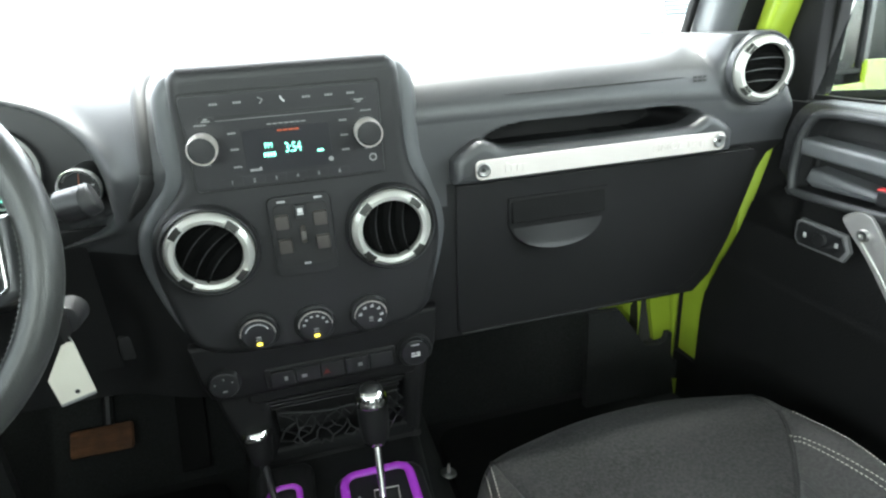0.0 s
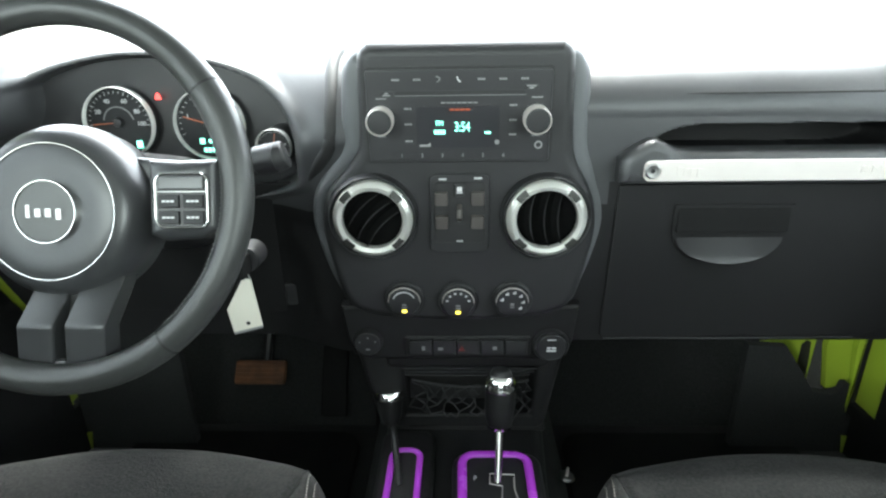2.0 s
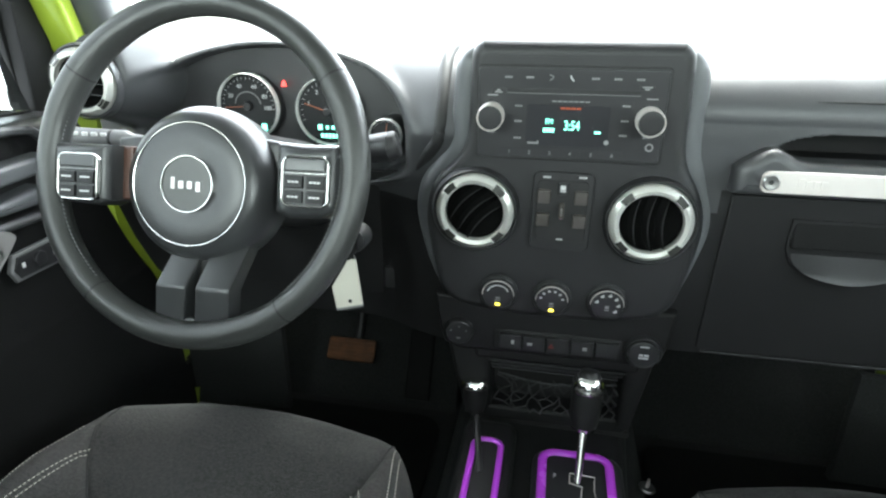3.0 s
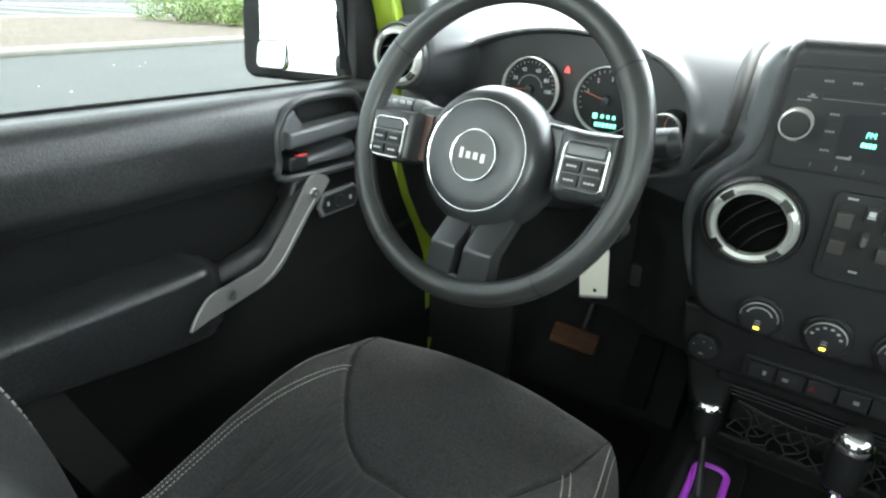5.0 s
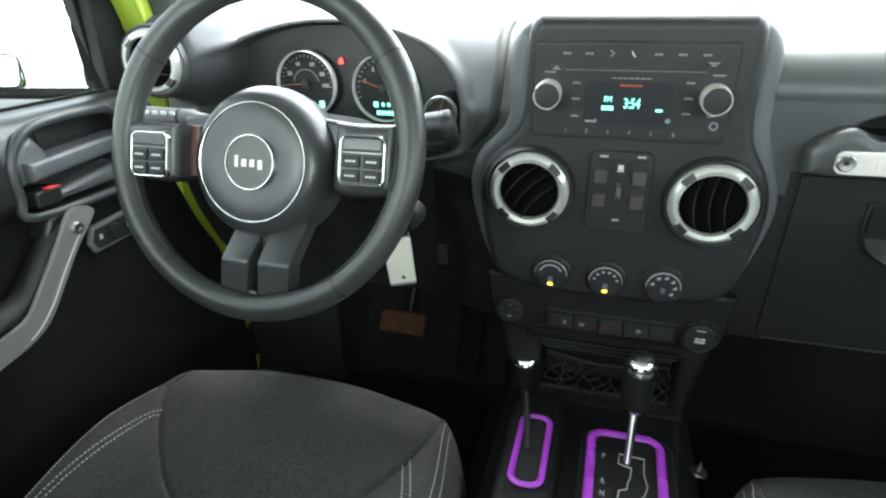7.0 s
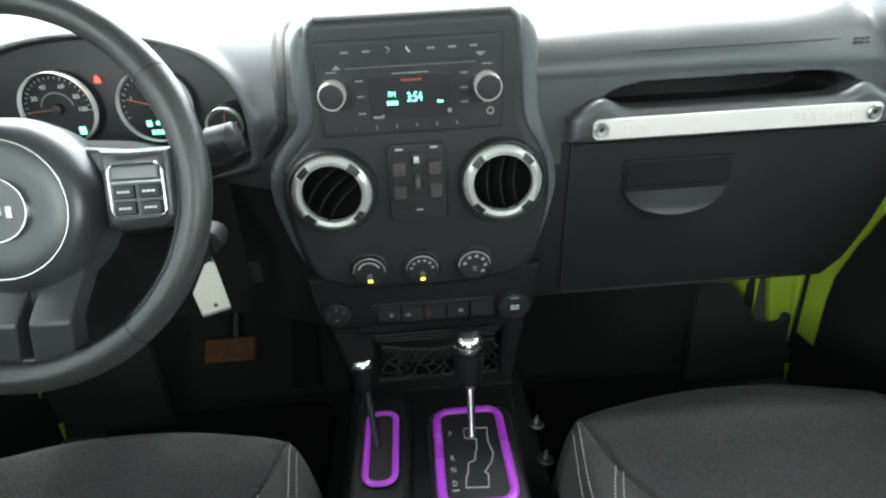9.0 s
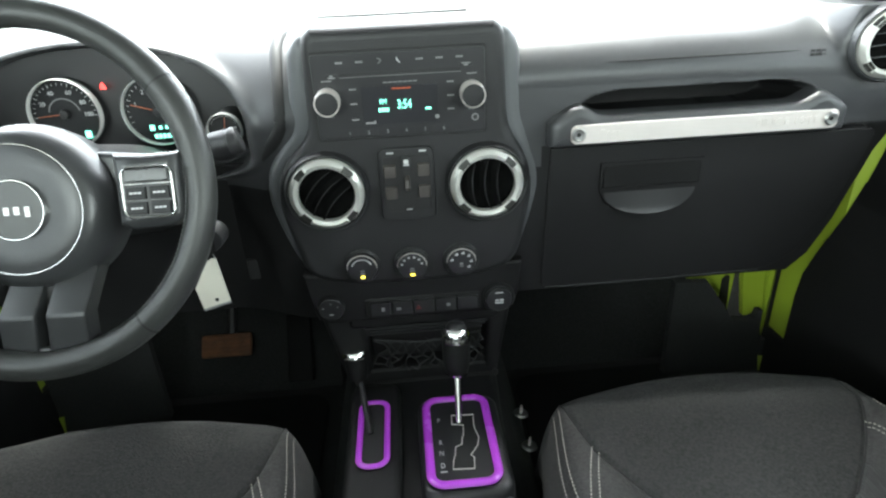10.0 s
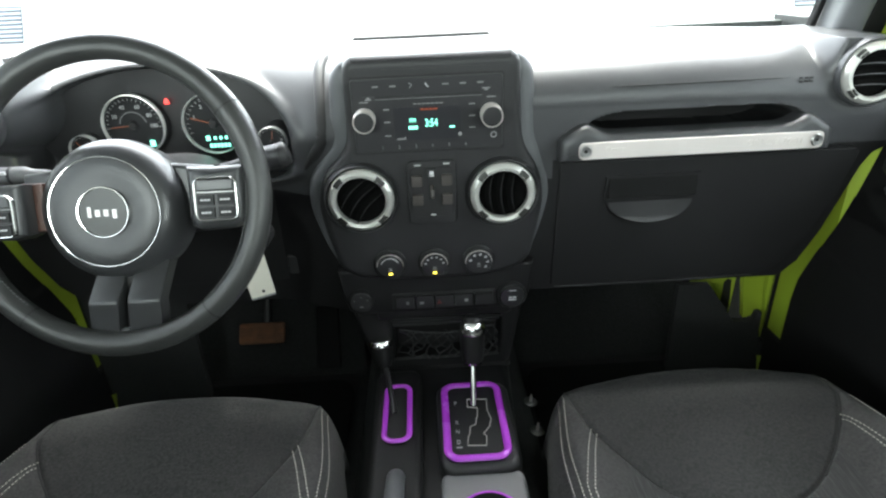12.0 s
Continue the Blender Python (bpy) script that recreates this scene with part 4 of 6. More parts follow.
# lower twin spoke: two prongs with a crease across them and a slit between
def prong(edge_l, edge_r):
    """Rows from the hub to the rim; edge_l and edge_r give x over y."""
    ys = [-0.078, -0.100, -0.121, -0.1245, -0.128, -0.147, -0.164, -0.173, -0.177]
    zs = [-0.026, -0.012, 0.0015, 0.0030, 0.0028, 0.0012, 0.0000, -0.003, -0.010]
    rows = []
    for y, z in zip(ys, zs):
        l, r = edge_l(y), edge_r(y)
        w = r - l
        rows.append([(l, y, z - 0.024), (l, y, z - 0.0035), (l + 0.001, y, z - 0.001), (l + 0.0035, y, z), (l + w * 0.5, y, z + 0.0006),
                     (r - 0.0035, y, z), (r - 0.001, y, z - 0.001), (r, y, z - 0.0035), (r, y, z - 0.024)])
    a = np.array(rows)
    bm = bmesh.new()
    bm.from_mesh(sheet(a[:, :, 0], a[:, :, 1], a[:, :, 2]))
    bmesh.ops.holes_fill(bm, edges=[e for e in bm.edges if e.is_boundary], sides=0)
    bmesh.ops.recalc_face_normals(bm, faces=bm.faces)
    return bm


LY = [-0.177, -0.166, -0.125, -0.085, -0.07]
part("lower_spoke", prong(lambda y: float(np.interp(y, LY, [-0.036, -0.0415, -0.0400, -0.0355, -0.034])), lambda y: float(np.interp(y, [-0.170, -0.125, -0.09], [-0.0065, -0.0025, 0.0020]))), M_SPOKE, wheel, "grey split lower spoke", local=True)
part("lower_spoke", prong(lambda y: float(np.interp(y, [-0.170, -0.125, -0.09], [0.0060, 0.0075, 0.0110])), lambda y: float(np.interp(y, LY, [0.036, 0.0470, 0.0490, 0.0530, 0.055]))), M_SPOKE, wheel, "grey split lower spoke", local=True)
part("spoke_gap", bx((0.003, -0.125, -0.024), (0.020, 0.085, 0.010), 0.002, 2), M_DEEP, wheel, local=True)
part("gap_tab", bx((-0.0005, -0.163, -0.008), (0.0125, 0.008, 0.012), 0.002), M_FLANK, wheel, local=True)

# ---- column, stalks, key ----
col = thing("steering_column", "black plastic steering column shroud with two stalks", "steering column", (-0.39, 0.0, 1.2))
path = [(-0.391, -0.06, 1.232), (-0.391, 0.00, 1.213), (-0.391, 0.10, 1.18), (-0.391, 0.22, 1.14)]
part("shroud", tube(path, [0.062, 0.070, 0.078, 0.080], 28, flat=0.82), M_BLACK, col)
stalk = part("wiper_stalk", tube(spline([(-0.34, 0.015, 1.232), (-0.272, 0.005, 1.248), (-0.228, -0.003, 1.259), (-0.203, -0.008, 1.264)], 5), [0.0095] * 6 + [0.0105] * 4 + [0.0175] * 6, 16), M_BLACK, col, "black wiper stalk with knurled end")
part("stalk_cap", drum(0.0175, 0.016, 0.014, 0.003, 24, pose(-0.209, -0.007, 1.263, 0, 72, 8)), M_BEZEL, stalk)
lst = part("lamp_stalk", tube(spline([(-0.45, -0.032, 1.246), (-0.515, -0.040, 1.262), (-0.560, -0.044, 1.265), (-0.604, -0.048, 1.267)], 5), [0.008] * 7 + [0.0115] * 9, 14), M_DECK, col, "lamp stalk with white print")
for k in range(4):
    part("stalk_mark", bx((-0.592 + 0.013 * k, -0.0575, 1.2725), (0.008, 0.003, 0.0045), 0.0008, 1), M_MARK, lst)
part("stalk_collar", moved(drum(0.0118, 0.0118, 0.004, 0.001, 20), pose(-0.553, -0.0435, 1.2648, 0, 90, 4)), M_BLACK, lst)
part("ignition_barrel", drum(0.017, 0.016, 0.03, 0.002, 24, pose(-0.262, 0.03, 1.135, 90)), M_BLACK, col)
key = thing("car_key", "car key in the ignition with cream card tag", "key", (-0.264, -0.005, 1.115))
part("key_head", bx((-0.262, -0.012, 1.132), (0.010, 0.034, 0.026), 0.003), M_RUBBER, key)
tag = [(0.008, 0.033), (0.0145, -0.031), (-0.022, -0.0395), (-0.0265, -0.0075), (-0.002, 0.034)]
part("card_tag", prism(tag, 0.0015, m=pose(-0.263, -0.012, 1.0815, 90, 0, 4)), M_TAG, key, "cream card tag with punched corner")
part("tag_edge", prism([(-0.022, -0.0395), (0.0145, -0.031), (0.0147, -0.034), (-0.0215, -0.0425)], 0.0018, m=pose(-0.263, -0.0121, 1.0815, 90, 0, 4)), M_DIM, key)
part("tag_hole", drum(0.0026, 0.0026, 0.0006, 0, 16, pose(-0.2655, -0.0136, 1.0545, 90, 0, 4)), M_DEEP, key)
part("tag_ring", tube([(-0.262 + 0.006 * math.cos(a / 10 * 6.283), -0.012, 1.115 + 0.008 * math.sin(a / 10 * 6.283)) for a in range(10)], 0.0008, 6, True), M_STEEL, key)

# knee panel and the plate under the column
kp = thing("knee_panel", "black lower dash panel under the steering column", "trim panel", (-0.38, 0.1, 1.0))
# Raised to 1.20 so its dark colour paints the shaded face as well.
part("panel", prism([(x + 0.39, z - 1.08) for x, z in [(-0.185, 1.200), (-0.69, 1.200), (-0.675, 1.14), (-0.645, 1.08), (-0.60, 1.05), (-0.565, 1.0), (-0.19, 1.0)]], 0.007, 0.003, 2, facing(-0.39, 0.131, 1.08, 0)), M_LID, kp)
part("hood_release", bx((-0.225, 0.121, 1.032), (0.066, 0.012, 0.036), 0.004), M_BEZEL, kp, "black plastic socket housing")
part("hood_screw", bx((-0.205, 0.1147, 1.040), (0.004, 0.001, 0.004)), M_DIM, kp)

# ---- centre console ----
con = thing("centre_console", "black centre console between the seats with two lever gates", "console", (0, -0.2, 0.62))


def ring_path(w, h, r, cx, cy, z, seg=6, slope=0.0):
    return [(x, y, z + slope * (y - cy)) for x, y in rrect(w, h, r, seg, cx, cy)]


top = [(-0.112, 0.10), (-0.118, 0.02), (-0.106, -0.20), (-0.100, -0.62), (0.112, -0.62), (0.112, -0.26), (0.116, -0.10), (0.124, 0.02), (0.130, 0.10)]
part("console_body", prism(top, 0.225, 0.018, 4, Matrix.Translation((0, 0, 0.60))), M_LID, con)
part("shift_housing", prism(rrect(0.122, 0.192, 0.022, 6, 0.0505, -0.094), 0.030, 0.012, 4, Matrix.Translation((0, 0, 0.815))), M_BLACK, con)
part("lever_housing", prism(rrect(0.078, 0.30, 0.02, 5, -0.074, -0.10), 0.030, 0.012, 4, Matrix.Translation((0, 0, 0.815))), M_LID, con)
# Paler grey paints the light on the deck; its plastic is the console's.
part("rear_deck", prism(rrect(0.122, 0.40, 0.02, 5, 0.051, -0.378), 0.016, 0.008, 3, Matrix.Translation((0, 0, 0.815))), M_DECK, con, "cup holder deck, its light painted in paler grey")

gate = thing("gear_gate", "automatic gear gate with gloss purple surround", "gear gate", (0.05, -0.094, 0.845))
part("surround", tube(ring_path(0.0885, 0.1635, 0.018, 0.0475, -0.094, 0.8495), 0.0060, 12, True, flat=0.6), M_PURPLE, gate, "gloss purple surround")
part("gate_plate", prism(rrect(0.087, 0.162, 0.016, 5, 0.0475, -0.094), 0.003, 0.001, 1, Matrix.Translation((0, 0, 0.8445))), M_GLOSS, gate)
slot = [(0.040, -0.048), (0.072, -0.050), (0.071, -0.057), (0.070, -0.076), (0.074, -0.097), (0.070, -0.112), (0.059, -0.128), (0.063, -0.132), (0.061, -0.152), (0.033, -0.150),
        (0.035, -0.134), (0.038, -0.126), (0.040, -0.111), (0.049, -0.107), (0.051, -0.093), (0.053, -0.090), (0.055, -0.070), (0.039, -0.066)]
part("gate_slot", prism([(x, y) for x, y in slot], 0.0012, m=Matrix.Translation((0, 0, 0.847))), M_DEEP, gate)
part("slot_trim", tube([(x, y, 0.8485) for x, y in slot], 0.0008, 6, True), M_BRUSHED, gate, "bright slot edge")
for letter, ly in (("P", -0.056), ("R", -0.100), ("N", -0.120), ("D", -0.142)):
    part("gear_letter", lettering(letter, 0.0085, pose(0.0200, ly, 0.8478) @ Matrix.Diagonal((1, 1.4, 1, 1)), 0.0003), M_MARK, gate)
part("gear_mark", bars([(0.0205, -0.1525, 0.009, 0.0016)], Matrix.Translation((0, 0, 0.8475))), M_MARK, gate)
shift = thing("gear_lever", "gear lever with black leather knob and chrome band", "gear lever", (0.050, -0.062, 0.845))
axis = Vector((0.004, 0.040, 0.058)).normalized()
base = Vector((0.0495, -0.062, 0.843))
turn = axis.to_track_quat("Z", "Y").to_matrix().to_4x4()
part("rod", tube([base, base + axis * 0.082], [0.0050, 0.0064], 14), M_CHROME, shift, "chrome rod")
KB = Matrix.Translation(Vector((0.0525, -0.022, 0.897))) @ pose(0, 0, 0, -14, 2, 0)
part("ferrule", spun([(0.004, 0.005), (0.0155, 0.005), (0.0165, 0.0085), (0.0165, 0.010)], 28, KB), M_CHROME, shift)
part("knob", spun([(0, 0.009), (0.0165, 0.009), (0.0185, 0.017), (0.0202, 0.036), (0.0204, 0.052), (0.0198, 0.058), (0, 0.058)], 36, KB), M_LID, shift, "black leather grip")
part("knob_band", spun([(0.0198, 0.056), (0.0212, 0.058), (0.0214, 0.066), (0.0200, 0.0735), (0.0165, 0.0775), (0.0150, 0.0775)], 36, KB), M_CHROME, shift, "chrome band")
# Black top paints the dark reflection on a chrome dome.
part("knob_cap", spun([(0, 0.0865), (0.008, 0.0860), (0.0125, 0.0835), (0.0150, 0.0785), (0.0150, 0.075), (0, 0.075)], 32, KB), M_GLOSS, shift, "black top painting a dark reflection in the chrome")

tgate = thing("transfer_gate", "transfer case lever gate with gloss purple surround", "gear gate", (-0.075, -0.072, 0.845))
part("surround", tube(ring_path(0.0385, 0.1285, 0.015, -0.0735, -0.0685, 0.8495), 0.0044, 12, True, flat=0.6), M_PURPLE, tgate, "gloss purple surround")
part("gate_plate", prism(rrect(0.0375, 0.1275, 0.013, 5, -0.0735, -0.0685), 0.003, 0.001, 1, Matrix.Translation((0, 0, 0.8440))), M_DEEP, tgate)
tl = thing("transfer_lever", "transfer case lever leaning forward with chrome-topped knob", "gear lever", (-0.078, -0.065, 0.845))
p0, p1 = Vector((-0.078, -0.068, 0.845)), Vector((-0.1005, 0.052, 0.882))
ta = (p1 - p0).normalized()
part("rod", tube([p0, p0.lerp(p1, 0.7)], [0.0048, 0.0042], 12), M_BLACK, tl, "black rod")
tilt = ta.lerp(Vector((0, 0, 1)), 0.72).to_track_quat("Z", "Y").to_matrix().to_4x4()
TK = Matrix.Translation((-0.0995, 0.042, 0.860)) @ tilt
part("knob", spun([(0, 0), (0.0125, 0), (0.0160, 0.012), (0.0195, 0.036), (0, 0.036)], 30, TK), M_LID, tl, "black leather knob")
part("knob_band", spun([(0.0195, 0.035), (0.0212, 0.037), (0.0212, 0.042), (0.0190, 0.047), (0.012, 0.0490), (0, 0.0495)], 30, TK), M_CHROME, tl, "chrome band")

cup = thing("cup_holder", "cup holder with gloss purple ring", "cup holder", (0.053, -0.285, 0.83))
part("cup_ring", spun([(0.037, 0.0), (0.0375, 0.006), (0.0405, 0.009), (0.0445, 0.0085), (0.0475, 0.005), (0.048, 0.0)], 56, Matrix.Translation((0.053, -0.271, 0.8305))), M_PURPLE, cup, "gloss purple ring")
part("cup_well", spun([(0.0375, 0.004), (0.036, 0.0), (0.033, -0.008), (0, -0.009)], 40, Matrix.Translation((0.053, -0.271, 0.8395))), M_DEEP, cup)
hb = thing("parking_brake", "grey parking brake handle lying in the console", "brake lever", (-0.072, -0.3, 0.845))
part("grip", tube(spline([(-0.072, -0.203, 0.850), (-0.072, -0.23, 0.862), (-0.072, -0.32, 0.882), (-0.072, -0.40, 0.895)], 5), 0.0135, 16, flat=0.9), M_FLANK, hb, "grey grip")
part("release_button", drum(0.008, 0.0075, 0.012, 0.002, 20, pose(-0.072, -0.200, 0.8495, 90)), M_SILVER, hb, "silver release button")

# ---- net pocket under the switch row ----
pk = thing("net_pocket", "black storage pocket with stretch net below the switches", "storage pocket", (0, 0.1, 0.83))
part("pocket_back", bx((0.01, 0.125, 0.895), (0.24, 0.012, 0.15), 0.003), M_DEEP, pk)
part("pocket_floor", bx((0.01, 0.10, 0.828), (0.24, 0.06, 0.012), 0.003), M_DEEP, pk)
for cheek in ([(-0.150, 0.968), (-0.082, 0.968), (-0.078, 0.842), (-0.120, 0.832)], [(0.112, 0.968), (0.152, 0.968), (0.128, 0.832), (0.104, 0.842)]):
    part("pocket_cheek", prism([(x, z - 0.9) for x, z in cheek], 0.075, 0.012, 3, facing(0, 0.140, 0.9)), M_LID, pk)
part("pocket_lip", prism(rrect(0.235, 0.022, 0.008, 4), 0.05, 0.006, 3, facing(0.012, 0.112, 0.951)), M_LID, pk)
for k in range(3):
    part("pocket_rib", bx((0.012, 0.074 + 0.004 * k, 0.934 - 0.0085 * k), (0.205 - 0.01 * k, 0.010, 0.0035), 0.0014), M_BLACK, pk)
part("pocket_sill", prism(rrect(0.225, 0.026, 0.010, 4), 0.04, 0.006, 3, facing(0.012, 0.108, 0.842)), M_LID, pk)
part("net_cord", tube(spline([(-0.070, 0.070, 0.914), (0.010, 0.064, 0.906), (0.102, 0.070, 0.914)], 5), 0.0016, 8), M_BLACK, pk, "net hem")
net = bmesh.new()
rng = random.Random(5)
cells = [[(-0.070 + 0.0165 * i + (0.008 if j % 2 else 0) + rng.uniform(-0.005, 0.005), 0.064 + 0.006 * abs(i - 5) / 5 + rng.uniform(-0.003, 0.003), 0.852 + 0.0100 * j + rng.uniform(-0.004, 0.004)) for i in range(11)] for j in range(7)]
for j in range(6):
    for i in range(11):
        for di in (0, 1 if j % 2 else -1):
            if 0 <= i + di < 11 and rng.random() < 0.88:
                net = joined(net, tube([cells[j][i], cells[j + 1][i + di]], 0.0012, 5))
part("net", net, mat("net_cord_black", (0.017, 0.017, 0.018), 0.7), pk, "slack elastic net")

# ---- floor, pedals, footwells ----
solid("floor", bx((0, -0.55, 0.585), (1.60, 2.3, 0.05), 0.0), M_CARPET, "black carpeted vehicle floor", "floor", "structure")
solid("wall_firewall", bx((0, 0.56, 0.93), (1.60, 0.04, 0.86), 0.0), M_CARPET, "black firewall behind the footwells", "wall", "structure")
for s, lab in ((-1, "black rubber floor mat in the driver footwell"), (1, "black rubber floor mat in the passenger footwell")):
    mt = thing("floor_mat", lab, "floor mat", (s * 0.43, 0.2, 0.612), group="front floor mats")
    part("mat", prism(rrect(0.46, 0.44, 0.05, 5, s * 0.43, 0.10), 0.012, 0.004, 2, Matrix.Translation((0, 0, 0.610))), M_RUBBER, mt)
for s in (-1, 1):
    solid("floor_toe_board", bx((0, 0, 0), (0.62, 0.02, 0.50), 0.0, 1, pose(s * 0.49, 0.455, 0.81, -24)), M_CARPET, "black carpeted toe board sloping up to the firewall", "floor", "structure")
tun = thing("transmission_tunnel", "black carpeted transmission tunnel", "tunnel", (0, 0.1, 0.61))
part("tunnel_carpet", prism([(-0.175, 0), (0.195, 0), (0.185, 0.05), (0.150, 0.115), (0.10, 0.15), (-0.10, 0.15), (-0.14, 0.11)], 0.95, 0, m=pose(0, 0.54, 0.60, 90)), M_CARPET, tun)
for px, py in ((0.178, 0.112), (0.176, 0.030)):
    pin = thing("mat_stud", "small pale metal stud on the tunnel carpet", "stud", (px, py, 0.69), group="carpet studs")
    part("washer", drum(0.0140, 0.0125, 0.003, 0.001, 24, pose(px, py, 0.697, 0, 10, 0)), M_STEEL, pin)
    part("shaft", drum(0.0032, 0.0022, 0.018, 0.001, 12, pose(px, py, 0.698, 0, 4, 0)), M_BRUSHED, pin)
bp = thing("brake_pedal", "rust-brown worn brake pedal pad on a black arm", "pedal", (-0.42, 0.38, 0.72))
part("pad", bx((0, 0, 0), (0.108, 0.016, 0.050), 0.006, 2, pose(-0.42, 0.38, 0.724, -38)), M_RUST, bp)
for k in range(5):
    part("pad_rib", bx((0, -0.009, -0.018 + 0.009 * k), (0.100, 0.004, 0.003), 0.001, 1, pose(-0.42, 0.38, 0.724, -38)), M_RUST, bp)
part("arm", tube([(-0.41, 0.40, 0.74), (-0.40, 0.44, 0.85), (-0.40, 0.50, 1.0), (-0.40, 0.55, 1.02)], 0.009, 8), M_BLACK, bp)
ap = thing("accelerator_pedal", "dark accelerator pedal on the footwell carpet", "pedal", (-0.27, 0.42, 0.64))
part("pad", bx((0, 0, 0), (0.055, 0.014, 0.15), 0.005, 2, pose(-0.265, 0.385, 0.70, -30)), M_RUBBER, ap)

# green body metal at the ends of the dashboard
for s in (-1, 1):
    post = thing("door_post", "lime green painted door post with black rubber seal, widened to paint the shaded green", "door post", (s * 0.78, 0.25, 0.6), group="door posts")
    part("post", prism([(s * x, y) for x, y in ([(0.762, 0.17), (0.84, 0.10), (0.845, 0.34), (0.762, 0.34)][::s])], 0.71, 0, m=Matrix.Translation((0, 0, 0.56))), M_GREEN, post)
    part("seal", tube([(s * 0.757, 0.300, 0.57), (s * 0.757, 0.300, 1.37)], 0.007, 8, up=(1, 0, 0)), M_RUBBER, post, "black rubber door seal")
    part("sill_trim", bx((s * 0.775, 0.25, 0.638), (0.05, 0.25, 0.155), 0.01), M_RUBBER, post, "black sill trim")
    kick = thing("kick_panel", "lime green inner body panel with slots above black carpet", "body panel", (s * 0.68, 0.3, 0.6), group="kick panels")
    def cut(outline, y, thick, bev=0.0015):
        pts = [(s * (x - 0.69), z - 0.605) for x, z in outline]
        return prism(pts if s > 0 else pts[::-1], thick, bev, 2, facing(s * 0.69, y, 0.605))

    part("back_plate", cut([(0.59, 1.0), (0.59, 0.70), (0.693, 0.70), (0.700, 1.0)], 0.352, 0.006), M_GREEN, kick)
    part("plate_hole", cut([(0.668, 0.812), (0.676, 0.822), (0.686, 0.818), (0.690, 0.77), (0.690, 0.72), (0.668, 0.72)], 0.347, 0.002), M_DEEP, kick, "dark cut-out")
    part("rust_stain", cut([(0.618, 0.838), (0.618, 0.829), (0.638, 0.822), (0.645, 0.830), (0.640, 0.84)], 0.347, 0.001, 0.0004), mat("tan_sealer", (0.30, 0.22, 0.10), 0.8), kick, "tan smear of sealer")
    part("sheet_metal", cut([(0.688, 1.0), (0.688, 0.830), (0.704, 0.74), (0.748, 0.74), (0.736, 0.83), (0.734, 1.0)], 0.318, 0.014), M_GREEN, kick)
    part("fold", cut([(0.738, 1.0), (0.738, 0.83), (0.747, 0.75), (0.741, 0.68), (0.7495, 0.68), (0.7525, 0.75), (0.7535, 1.0)], 0.312, 0.018, 0.003), M_GREEN, kick, "folded green flange")
    if s < 0:
        part("carpet_trim", cut([(0.53, 0.607), (0.84, 0.607), (0.84, 0.712), (0.805, 0.706), (0.795, 0.706), (0.792, 0.722), (0.783, 0.722), (0.780, 0.706), (0.772, 0.706), (0.769, 0.722),
                                 (0.760, 0.722), (0.757, 0.71), (0.750, 0.71), (0.747, 0.80), (0.747, 1.0), (0.53, 1.0)], 0.296, 0.016), M_CARPET, kick, "black carpet side trim")
    else:
        part("carpet_trim", cut([(0.53, 0.607), (0.84, 0.607), (0.84, 0.712), (0.800, 0.708), (0.784, 0.708), (0.781, 0.721), (0.770, 0.722), (0.766, 0.703), (0.757, 0.703), (0.7515, 0.692),
                                 (0.7405, 0.688), (0.733, 0.72), (0.731, 0.765), (0.721, 0.765), (0.717, 0.75), (0.70, 0.743), (0.668, 0.748), (0.612, 0.829), (0.600, 0.845), (0.53, 0.85)], 0.296, 0.016), M_CARPET, kick, "torn-edged black carpet")
    part("paint_tip", cut([(0.7400, 0.650), (0.7475, 0.648), (0.7560, 0.650), (0.7515, 0.612), (0.7480, 0.608)], 0.279, 0.003), M_GREEN, kick, "bare lime green corner")

# ---- seats ----
def wing_depth(t):
    """How far the backrest's side wings stand forward, t from the hinge to the top."""
    return float(0.058 * step(-0.12, 0.42, np.array(t)) * (1 - step(0.6, 0.95, np.array(t))))


def back_width(t):
    return float(0.262 - 0.012 * t - 0.030 * (1 - step(0.0, 0.40, np.array(t))) - 0.075 * step(0.72, 1.0, np.array(t)))


